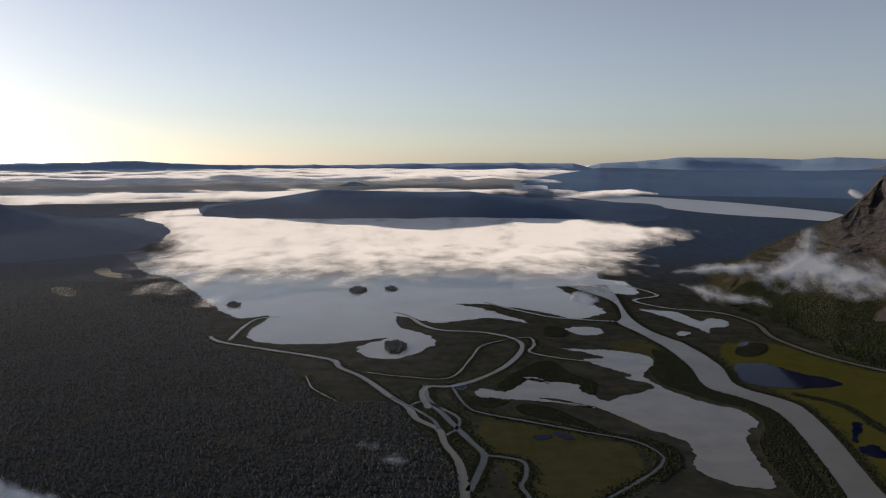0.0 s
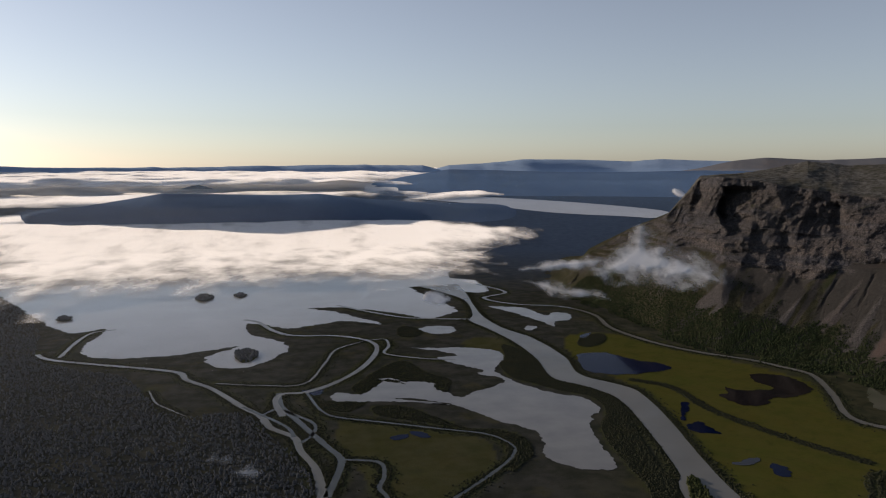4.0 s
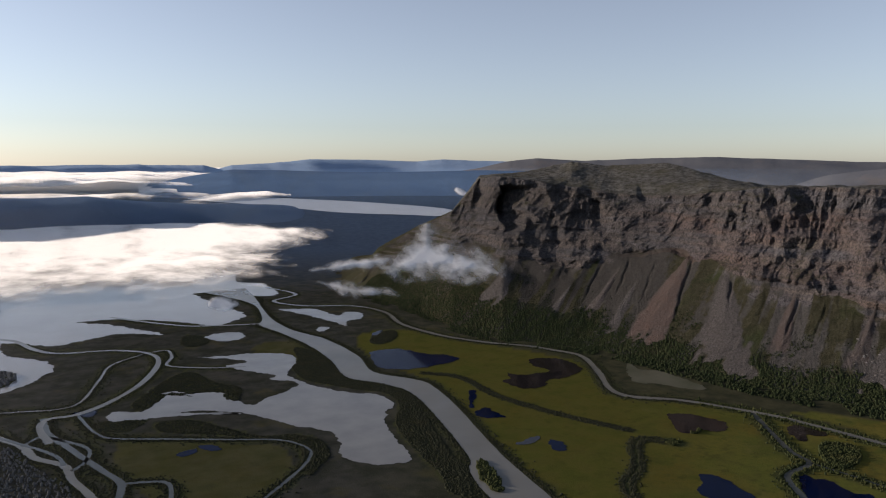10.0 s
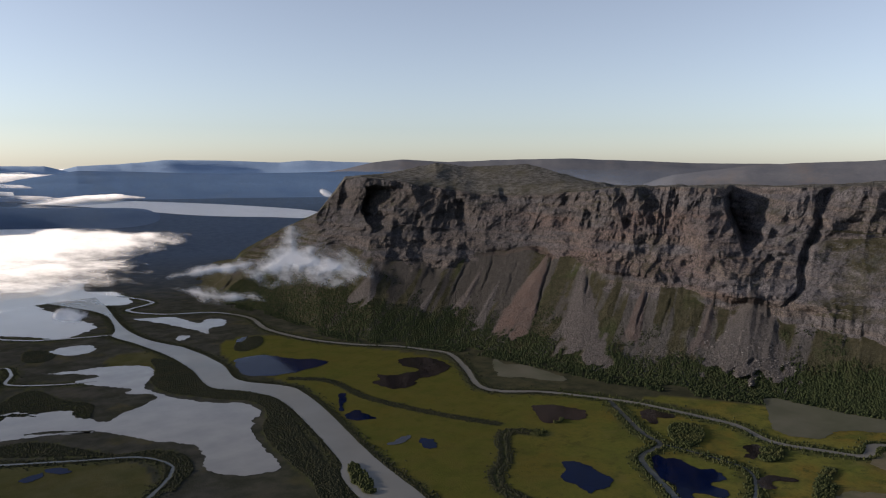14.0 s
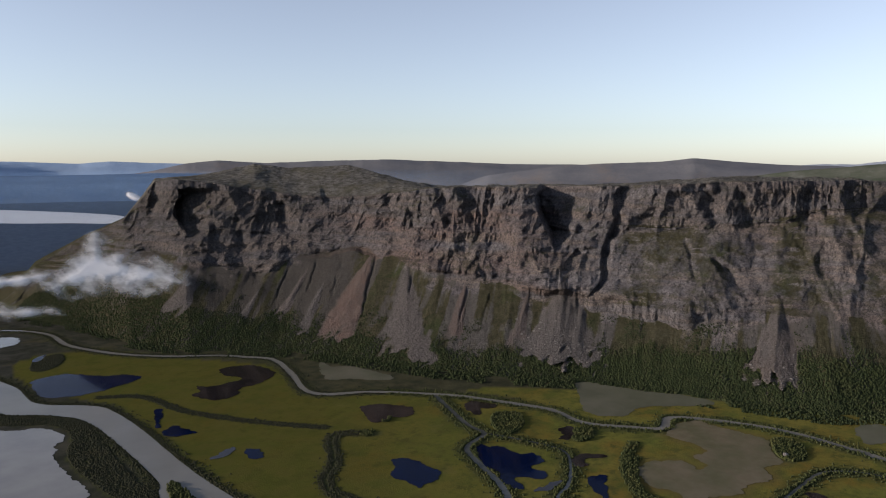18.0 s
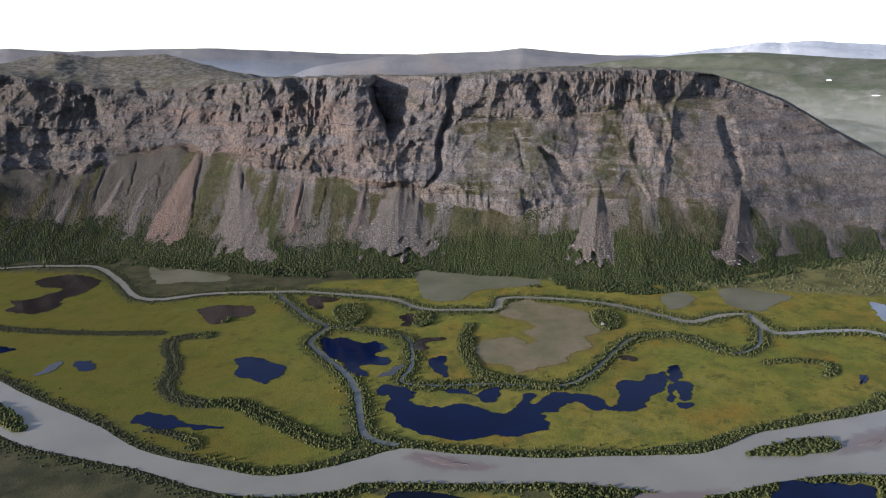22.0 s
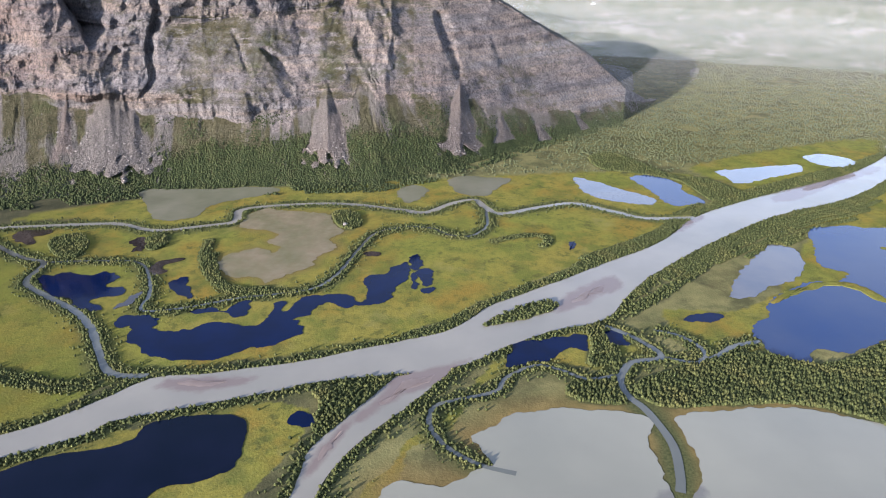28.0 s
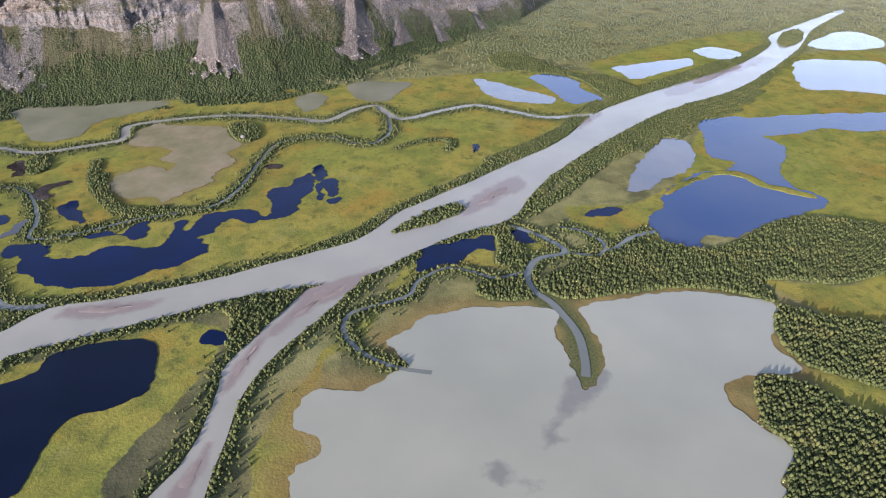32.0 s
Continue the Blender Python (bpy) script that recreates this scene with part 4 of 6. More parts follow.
# notches: the sunward edge as bearing, elevation and width (degrees), then the depth (m)
NOTCHES = [
    ([(-61.4, -1.2, 5.2), (-61.6, -1.8, 5.0), (-61.6, -3.2, 3.7), (-62.4, -4.9, 1.9), (-63.1, -6.3, 0.8)], 115),
    ([(-67.7, -1.4, 1.7), (-67.5, -3.0, 1.2), (-67.4, -4.1, 0.9), (-66.7, -6.2, 0.8), (-66.6, -8.7, 0.7), (-65.6, -9.9, 0.5)], 42),
    ([(-73.5, -1.2, 3.0), (-73.7, -4.9, 2.2)], 30),
    ([(-80.2, -1.1, 1.6), (-80.4, -3.4, 1.0)], 18),
    ([(-85.5, -1.4, 2.2), (-86.9, -3.1, 1.6)], 30),
    ([(-87.1, -4.4, 1.2), (-87.9, -6.2, 1.1), (-89.2, -9.4, 0.7)], 34),
    ([(-74.5, -6.8, 0.8), (-75.4, -8.0, 1.5), (-77.0, -9.6, 0.6)], 26),
    ([(-72.6, -5.6, 0.6), (-73.5, -9.0, 0.6)], 10),
    ([(-73.2, -9.7, 0.9), (-73.6, -11.6, 0.9)], 14),
    ([(-34.7, -1.9, 2.6), (-34.7, -3.6, 2.3), (-35.0, -5.2, 1.5)], 60),
    ([(-32.7, -1.3, 1.2), (-32.6, -3.6, 1.0)], 26),
    ([(-41.5, -2.9, 1.8), (-41.5, -5.2, 1.3)], 34),
    ([(-40.2, -3.3, 0.8), (-40.2, -4.9, 0.7)], 16),
    ([(-38.6, -5.2, 0.9), (-38.8, -6.7, 0.8)], 18),
    ([(-45.0, -1.9, 1.1), (-45.5, -3.3, 0.8)], 24),
    ([(-51.4, -3.4, 1.6), (-51.3, -5.6, 1.0)], 32),
    ([(-54.3, -4.2, 0.9), (-54.4, -5.9, 0.7)], 20),
    ([(-53.6, -1.5, 1.0), (-53.9, -2.6, 0.8)], 18),
    ([(-36.9, -4.3, 0.8), (-36.7, -5.7, 0.7)], 18),
    ([(-57.9, -2.0, 0.9), (-58.1, -4.0, 0.7)], 16),
    ([(-64.6, -6.4, 0.9), (-63.4, -8.4, 0.6)], 24),
    ([(-91.6, -6.0, 0.7), (-92.4, -8.5, 0.6)], 9),
    ([(-84.0, -6.0, 0.6), (-84.2, -9.0, 0.5)], 9)]
# runnels in the scree: bearing and elevation of both ends, half-width, depth
RUNNELS = [((-49.3, -6.8), (-47.9, -11.9), 0.26, 9), ((-56.5, -9.0), (-55.7, -12.3), 0.24, 8), ((-44.7, -7.2), (-43.8, -10.0), 0.2, 7), ((-42.8, -7.4), (-41.4, -10.2), 0.2, 7), ((-46.7, -7.3), (-45.4, -10.6), 0.18, 5), ((-52.1, -8.3), (-51.8, -9.9), 0.22, 8), ((-58.2, -9.5), (-57.5, -12.3), 0.16, 5), ((-91.0, -11.0), (-92.2, -13.2), 0.2, 4), ((-82.6, -11.0), (-82.9, -13.4), 0.25, 5), ((-70.0, -11.3), (-69.6, -13.2), 0.22, 5)]
# fans of bare scree: apex, the two ends of the base, bulge (m), redness
FANS = [((-63.9, -8.4), (-60.0, -14.4), (-67.2, -14.9), 16, 0.0), ((-79.3, -9.4), (-77.0, -15.3), (-81.2, -15.0), 16, 0.05), ((-89.5, -9.2), (-87.9, -14.5), (-91.2, -14.4), 12, 0.25),
        ((-48.97, -6.7), (-44.5, -12.7), (-47.8, -12.2), 5, 0.85), ((-44.0, -7.8), (-41.6, -11.0), (-42.6, -11.0), 3, 0.2), ((-45.2, -8.9), (-43.0, -12.3), (-44.2, -12.3), 3, 0.0), ((-56.2, -9.1), (-54.6, -12.9), (-56.3, -12.9), 4, 0.6),
        ((-51.6, -8.0), (-49.0, -14.5), (-54.0, -14.4), 7, 0.05), ((-61.2, -9.6), (-59.6, -13.2), (-61.0, -13.2), 4, 0.35), ((-40.3, -9.4), (-38.6, -11.2), (-39.4, -11.2), 2, 0.0), ((-92.6, -11.6), (-92.2, -13.8), (-94.2, -13.6), 4, 0.15), ((-95.4, -12.0), (-95.6, -13.6), (-97.0, -13.4), 4, 0.1), ((-98.3, -11.4), (-98.8, -12.9), (-100.0, -12.6), 4, 0.1), ((-36.0, -7.6), (-33.0, -10.4), (-35.2, -10.6), 3, 0.0)]


def build_mountain():
    az = np.arange(-107.0, -21.99, 0.085)
    s = np.r_[np.linspace(0, 1, 75, endpoint=False), np.linspace(1, 2, 85, endpoint=False), np.linspace(2, 3, 60, endpoint=False), np.linspace(3, 4, 60), np.linspace(4.06, 5, 16)]
    H = EYE_Z
    te = lambda e: np.tan(np.radians(e))

    def meet(r0, z0, slope, e):
        ta = te(slope)
        r = (H - z0 + r0 * ta) / (ta - te(e))
        return r, H + r * te(e)

    rf = FOOT(az)
    e3, e4 = RIM(az) + 0.08 * fbm(az / 0.9, 0.7, 0, 3, 28), CREST(az)
    e1 = np.minimum(SCREE(az) + 0.7 * fbm(az / 1.4, 0.3, 0, 4, 27), e3 - 0.02)
    e2 = np.clip(LEDGE(az) + 0.25 * fbm(az / 2.5, 0.9, 0, 3, 29), e1 + 0.01, e3 - 0.01)
    r1, z1 = meet(rf, 0.0, 34.0, e1)
    r2, z2 = meet(r1, z1, STEEP(az), e2)
    r3, z3 = meet(r2, z2, 64.0 + 8.0 * np.clip((-68 - az) / 3, 0, 1), e3)
    r4 = r3 + 210 + 60 * np.clip(e4 + 1, 0, 1.5) + 190 * np.clip((-74 - az) / 6, 0, 1) * np.clip((az + 97) / 4, 0, 1)
    z4 = H + r4 * te(e4)
    fade = np.clip((az + 106.5) / 3.0, 0, 1) * np.clip((-22.3 - az) / 3.0, 0, 1)
    z1, z2, z3, z4 = z1 * fade, z2 * fade, z3 * fade, z4 * fade
    r5, z5 = r4 + 500, np.full_like(z4, -4.0)
    key_r, key_z = np.stack([rf - 14, r1, r2, r3, r4, r5]), np.stack([np.full_like(rf, -1.0), z1, z2, z3, z4, z5])
    i = np.minimum(s.astype(int), 4)
    t = (s - i)[:, None]
    R, Z = key_r[i] * (1 - t) + key_r[i + 1] * t, key_z[i] * (1 - t) + key_z[i + 1] * t
    S, A = np.meshgrid(s, az, indexing="ij")
    # talus bows in towards the flat
    Z = Z - np.where(S < 1, 0.22 * z1[None, :] * (S * np.clip(1 - S, 0, 1)) * 2, 0)
    E = np.degrees(np.arctan2(Z - H, R))
    face = np.clip((S - 0.93) / 0.2, 0, 1) * np.clip((3.3 - S) / 0.3, 0, 1)
    bulk = np.clip(key_z[3] / 120, 0.15, 1)[None, :]
    # features follow the fall lines, square to the foot of the slope
    lean_f = np.gradient(np.convolve(np.pad(rf, 90, "edge"), np.ones(181) / 181, "valid"), np.radians(az)) / rf
    lean_f = np.clip(lean_f, -0.55, 0.6)
    AF = A + np.degrees((R - rf) * lean_f / R)
    u = np.radians(AF) * 1250
    warp = 30 * fbm(u / 90, Z / 70, 0, 4, 2)
    east = np.clip((-67 - A) / 2.5, 0, 1)
    apron = east * np.clip((2.02 - S) / 0.06, 0, 1)
    # broad buttresses, sharp ribs between them
    d = 40 * fbm(u / 190, Z / 300, 0, 3, 11) + 17 * (0.52 - ridged((u + warp) / 150, Z / 330, 3, 2, 13)) * (1 - 0.55 * apron)
    d = d + (25 * (0.5 - ridged((u + 0.75 * Z + warp) / 105, Z / 300, 6, 3, 15)) + 21 * (0.5 - ridged((u - 0.8 * Z + 0.7 * warp) / 80, Z / 260, 9, 3, 16))) * (1 - 0.4 * apron)
    d = d + 7 * (0.5 - ridged((u + 0.5 * Z + warp) / 34, (Z - 0.3 * u) / 44, 2, 4, 18)) * (1 - 0.65 * apron)
    # level beds of rock: a wall, then a ledge
    for h, amp, seed in ((30.0, 0.95, 5), (12.0, 0.8, 8), (4.6, 0.3, 12)):
        zs = Z + 11 * fbm(u / 330, 0.4, 0, 2, 6) + 0.22 * h * fbm(u / 34, Z / 40, 1, 3, seed) + 0.02 * u + 0.25 * d
        f = (zs / h) % 1
        step = h * 0.9 * (np.clip((f - 0.6) / 0.4, 0, 1) - f)
        d = d + amp * step * np.clip(0.5 + 1.3 * fbm(u / (3.2 * h), Z / (1.6 * h), 4, 3, seed + 40), 0.05, 1) * (1 - 0.3 * apron) * np.where(S > 2.05, 0.55, 1.0)
    # joints and broken rock
    d = d + 9 * (0.5 - ridged((u + 0.5 * warp) / 19, Z / 48, 1, 3, 19)) * np.clip((S - 1.9) / 0.2, 0.4, 1) * (1 - 0.7 * apron)
    d = d + 7 * fbm(u / 17, Z / 13, 0, 5, 17, 0.6) * (1 - 0.4 * apron)
    R = R + d * face * bulk
    for line, deep in NOTCHES:
        q = np.array(sorted(line, key=lambda k: k[1]))
        wob = np.interp(E, q[:, 1], q[:, 2]) * (0.4 if deep > 80 else 1) * (0.25 * fbm(E * 1.1, line[0][0], 0, 3, 3) + 0.18 * fbm(u / 22, Z / 16, 0, 3, 7))
        x = (np.interp(E, q[:, 1], q[:, 0]) + wob - A) / np.interp(E, q[:, 1], q[:, 2])
        g = np.clip(x / (0.08 if deep > 50 else 0.4), 0, 1) * np.clip(1.1 - x, 0, 1)
        g = g * np.clip((E - q[0, 1] + 0.15) / 1.1, 0, 1) * np.clip((q[-1, 1] + 0.25 - E) / 0.35, 0, 1)
        R = R + (deep if deep > 50 else 0.75 * deep) * g * np.clip((3.7 - S) / 0.7, 0, 1) * np.clip((S - 0.8) / 0.2, 0, 1)
    cone, red = np.zeros_like(S), np.zeros_like(S)
    for (aa, ea), (al, el), (ar, er), out, tint in FANS:
        k = (ea - E) / (ea - 0.5 * (el + er))
        half = (al - ar) * 0.5 * np.clip(k, 0.04, 1.3) ** 0.85 * (1 + 0.22 * fbm(E * 2.2, aa, 0, 3, 33))
        mid = aa + ((al + ar) * 0.5 - aa) * k
        g = np.clip((1 - np.abs(A - mid) / half) * 3.6 + 1.3 * fbm(u / 12, R / 40, 0, 4, 37), 0, 1)
        g = g * np.clip((k + 0.02) / 0.05, 0, 1) * np.clip((1.12 - k + 0.3 * fbm(u / 12, R / 14, 0, 3, 38)) / 0.14, 0, 1) * (S < 1.8)
        cone = np.maximum(cone, g)
        red = np.maximum(red, tint * g)
        R = R - out * g * np.clip(1 - np.abs(A - mid) / half, 0, 1) * np.clip(k * 3, 0, 1)
    for (aa, ea), (ab, eb), w, deep in RUNNELS:
        k = (ea - E) / (ea - eb)
        x = np.abs(A - aa - (ab - aa) * k - 0.2 * fbm(E * 1.5, aa, 0, 3, 4)) / (0.6 * w)
        Z = Z - 0.6 * deep * np.clip(1 - x, 0, 1) * np.clip(k * 8, 0, 1) * np.clip((1 - k) * 4, 0, 1)
    rough = np.clip(S / 0.1, 0, 1) * np.clip((1.05 - S) / 0.1, 0, 1)
    Z = Z + rough * (1.6 * fbm(u / 11, R / 13, 0, 4, 51) + 4.5 * (ridged(u / 42, R / 400, 0, 3, 53) - 0.5) * np.clip(S * 1.5, 0, 1))
    top = np.clip((S - 3) / 0.15, 0, 1) * np.clip((4.4 - S) / 0.3, 0, 1)
    Z = Z + top * (5.5 * fbm(u / 70, R / 70, 0, 5, 61) + 2.6 * fbm(u / 14, R / 14, 0, 4, 63, 0.6))
    # covers
    streaks = fbm(u / 15, R / 160, 0, 4, 71)
    scree = np.clip((1.04 - S + 0.10 * streaks + np.clip(d / 90, -0.2, 0.25)) / 0.06, 0, 1)
    scree = np.maximum(scree, cone)
    low = np.clip((WOODTOP(A) + 1.8 - E) / 3.0, 0, 1)
    grown = np.clip(0.22 + 0.5 * low + 1.9 * streaks + 0.6 * fbm(u / 60, R / 60, 0, 3, 72) + 0.2 * east, 0, 1) * (1 - cone)
    green = np.where(S < 1.04, grown, 0.2 + 0.45 * fbm(u / 60, Z / 40, 0, 3, 73))
    green = np.where((S > 1.04) & (S < 2.1), green + 0.2 * east + 0.2 * np.exp(-((A + 79.6) / 1.5) ** 2) + 0.15 * np.exp(-((A + 70) / 3.0) ** 2), green)
    green = np.where((A < -86) & (S > 1.04), green - 0.2, green)
    green = np.where((A > -33.5) & (S < 3), np.maximum(green, 0.25 + 0.75 * np.clip((A + 32) / 4, 0, 1)), green)
    scree = scree * np.clip((-27 - A) / 4, 0, 1)
    green = np.where(S > 3.02, np.where(A > -31, 1.0, 0.62), green)
    red = np.maximum(red, 0.85 * np.clip(fbm(u / 120, Z / 30, 0, 3, 81) * 2 + 0.25, 0, 1) * (S > 1) * np.clip((-3.2 - E) / 0.5, 0, 1) * np.clip((-42 - A) / 8, 0, 1) * np.clip((A + 66) / 6, 0, 1))
    red = np.maximum(red, 0.3 * np.clip(fbm(u / 90, Z / 40, 2, 3, 83) * 2, 0, 1) * east * (S < 2))
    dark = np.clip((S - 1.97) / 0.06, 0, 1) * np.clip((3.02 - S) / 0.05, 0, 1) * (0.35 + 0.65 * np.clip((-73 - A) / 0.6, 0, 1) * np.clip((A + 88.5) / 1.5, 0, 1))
    x, y = polar(A, R)
    masks = {"scree": scree, "green": green, "red": red, "dark": dark, "fan": cone, "dim_left": np.clip((A + 58) / 18, 0, 1) * (0.9 + 0.5 * fbm(u / 70, Z / 50, 0, 3, 85)), "top": np.clip((S - 2.98) / 0.1, 0, 1) * np.clip((-30 - A) / 3, 0, 1)}
    return np.stack([x, y, Z], -1), s, az, cone, masks


MOUNTAIN, M_S, M_AZ, M_CONE, M_MASKS = build_mountain()
mountain = tagged(new("mountain"), "flat-topped brown rock mountain with cliffs above scree slopes", "mountain")


def mountain_part(name, lo, hi, label):
    rows = np.nonzero((M_S >= lo - 1e-6) & (M_S <= hi + 1e-6))[0]
    v = MOUNTAIN[rows].reshape(-1, 3)
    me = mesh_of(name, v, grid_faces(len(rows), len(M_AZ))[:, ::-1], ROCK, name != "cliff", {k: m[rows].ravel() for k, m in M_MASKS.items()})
    return part(name, me, mountain, label)


mountain_part("talus_slope", 0, 1, "grey and rust-red scree with low scrub")
mountain_part("cliff", 1, 3, "weathered brown and grey layered cliff")
mountain_part("plateau", 3, 5, "stony grey-green summit plateau")


def on_slope(n, lo, hi, a0, a1, above=0.0):
    """Random places on the mountainside below the tree line, clear of the bare fans."""
    j = rng.integers(np.searchsorted(M_AZ, a0), np.searchsorted(M_AZ, a1), n)
    k = np.searchsorted(M_S, lo + (hi - lo) * rng.random(n))
    q = MOUNTAIN[k, j]
    e = np.degrees(np.arctan2(q[:, 2] - EYE_Z, np.hypot(q[:, 0], q[:, 1])))
    edge = WOODTOP(M_AZ[j]) + above + 0.9 * fbm(q[:, 0] / 40, q[:, 1] / 40, 0, 3, 91)
    ok = (M_CONE[k, j] < 0.35) & (rng.random(n) < np.clip((edge - e) / 0.8, 0, 1))
    k, j = k[ok], j[ok]
    f = rng.random((len(k), 1))
    return MOUNTAIN[k, j] * (1 - f) + MOUNTAIN[k, np.minimum(j + 1, len(M_AZ) - 1)] * f


# ---- far hills ----
def ridge(name, label, crest, foot, top, material, rough=1.0, seed=0, back=1.5, floor=0.0):
    """A hill whose skyline follows bearings and elevations; foot and top: distances of its front foot and its crest."""
    c = np.array(sorted(crest))
    az = np.arange(c[0, 0], c[-1, 0] + 1e-6, 0.15)
    e = np.interp(az, c[:, 0], c[:, 1])
    k = np.ones(3) / 3
    e = np.convolve(np.pad(e, 1, "edge"), k, "valid") + rough * 0.05 * fbm(az / 1.3, seed, 0, 4, seed)
    s = np.r_[np.linspace(0, 1, 26), 1 + np.linspace(0.1, 1, 6)]
    S, A = np.meshgrid(s, az, indexing="ij")
    zt = EYE_Z + top * np.tan(np.radians(e))
    R = np.where(S < 1, foot + (top - foot) * S, top + (S - 1) * (top - foot) * back)
    shape = np.where(S < 1, S * S * (3 - 2 * S) * 0.5 + S * 0.5, 1 - (S - 1) ** 2)
    Z = floor - 6 + (zt - floor)[None, :] * shape
    ends = np.clip(np.minimum(A - az[0], az[-1] - A) / 1.5, 0, 1)
    Z = Z * (0.45 + 0.55 * ends)
    u = np.radians(A) * R
    Z = Z + np.clip(S * 4, 0, 1) * np.clip((1 - S) * 6, 0, 1) * np.maximum(zt, 10)[None, :] * 0.13 * fbm(u / (0.12 * top), R / (0.10 * top), 0, 4, seed + 3)
    x, y = polar(A, R)
    v = np.stack([x, y, Z], -1).reshape(-1, 3)
    f = grid_faces(len(s), len(az))[:, ::-1]
    n = true_normals(v, f)
    me = mesh_of(name, far(v), f, material, True, None, n * np.where(n[:, 2:] < 0, -1, 1))
    return tagged(new(name, me), label, "hill", "hills on the skyline")


# near, mid and far: aerial haze is painted into these blue base colours
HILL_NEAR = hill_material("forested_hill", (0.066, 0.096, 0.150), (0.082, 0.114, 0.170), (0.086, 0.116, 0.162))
HILL_MID = hill_material("haze_tinted_far_hill", (0.070, 0.112, 0.190), (0.086, 0.130, 0.206), (0.100, 0.136, 0.194))
HILL_FAR = hill_material("haze_blue_fell", (0.24, 0.33, 0.46), (0.28, 0.37, 0.50), (0.30, 0.38, 0.50))
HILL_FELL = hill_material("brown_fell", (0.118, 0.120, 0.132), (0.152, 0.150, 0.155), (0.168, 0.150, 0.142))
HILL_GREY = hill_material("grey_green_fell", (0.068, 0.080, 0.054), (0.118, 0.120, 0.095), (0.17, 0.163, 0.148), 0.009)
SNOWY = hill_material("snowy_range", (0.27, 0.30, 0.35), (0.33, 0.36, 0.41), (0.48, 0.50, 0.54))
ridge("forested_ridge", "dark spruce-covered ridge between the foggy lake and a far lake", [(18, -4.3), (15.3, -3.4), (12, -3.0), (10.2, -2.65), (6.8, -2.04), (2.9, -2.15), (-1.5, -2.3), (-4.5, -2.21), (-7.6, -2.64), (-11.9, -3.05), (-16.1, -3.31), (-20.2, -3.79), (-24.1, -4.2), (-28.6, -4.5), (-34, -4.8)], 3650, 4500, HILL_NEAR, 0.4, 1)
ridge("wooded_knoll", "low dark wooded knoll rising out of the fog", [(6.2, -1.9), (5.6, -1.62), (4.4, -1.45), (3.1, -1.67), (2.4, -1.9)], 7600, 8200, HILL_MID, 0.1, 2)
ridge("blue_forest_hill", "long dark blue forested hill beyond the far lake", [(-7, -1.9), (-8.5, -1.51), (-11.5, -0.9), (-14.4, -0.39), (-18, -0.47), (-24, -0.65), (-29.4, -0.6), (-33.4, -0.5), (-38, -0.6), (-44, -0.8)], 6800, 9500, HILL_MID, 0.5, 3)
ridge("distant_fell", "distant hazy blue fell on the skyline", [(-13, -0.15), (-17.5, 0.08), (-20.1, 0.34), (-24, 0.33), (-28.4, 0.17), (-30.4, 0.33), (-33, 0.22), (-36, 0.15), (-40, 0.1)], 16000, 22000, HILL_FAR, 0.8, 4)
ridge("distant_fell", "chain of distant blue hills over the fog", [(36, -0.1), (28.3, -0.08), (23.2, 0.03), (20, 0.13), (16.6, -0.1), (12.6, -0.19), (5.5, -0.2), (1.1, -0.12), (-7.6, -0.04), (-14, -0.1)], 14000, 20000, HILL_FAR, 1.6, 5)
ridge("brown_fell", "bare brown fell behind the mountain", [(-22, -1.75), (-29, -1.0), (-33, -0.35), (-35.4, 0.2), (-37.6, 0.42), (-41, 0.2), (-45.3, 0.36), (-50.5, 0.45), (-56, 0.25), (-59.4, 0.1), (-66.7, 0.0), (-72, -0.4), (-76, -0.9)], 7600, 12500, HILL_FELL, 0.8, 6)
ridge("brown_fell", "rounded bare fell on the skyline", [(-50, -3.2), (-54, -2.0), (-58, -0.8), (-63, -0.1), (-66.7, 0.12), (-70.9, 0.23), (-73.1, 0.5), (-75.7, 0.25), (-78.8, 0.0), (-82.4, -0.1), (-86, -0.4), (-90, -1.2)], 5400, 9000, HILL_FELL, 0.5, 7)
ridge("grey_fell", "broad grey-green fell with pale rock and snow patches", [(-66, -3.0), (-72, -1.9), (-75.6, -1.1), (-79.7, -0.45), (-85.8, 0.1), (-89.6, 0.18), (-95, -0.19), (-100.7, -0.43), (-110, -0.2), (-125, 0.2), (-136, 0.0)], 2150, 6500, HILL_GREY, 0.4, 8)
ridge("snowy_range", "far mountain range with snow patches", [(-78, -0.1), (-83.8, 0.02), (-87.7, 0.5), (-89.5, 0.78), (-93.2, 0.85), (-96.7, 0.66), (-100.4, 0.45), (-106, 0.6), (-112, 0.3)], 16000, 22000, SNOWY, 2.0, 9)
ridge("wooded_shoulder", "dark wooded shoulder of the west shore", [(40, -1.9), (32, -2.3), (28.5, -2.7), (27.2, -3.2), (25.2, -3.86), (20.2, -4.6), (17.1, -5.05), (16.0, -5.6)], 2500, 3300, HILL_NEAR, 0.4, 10)


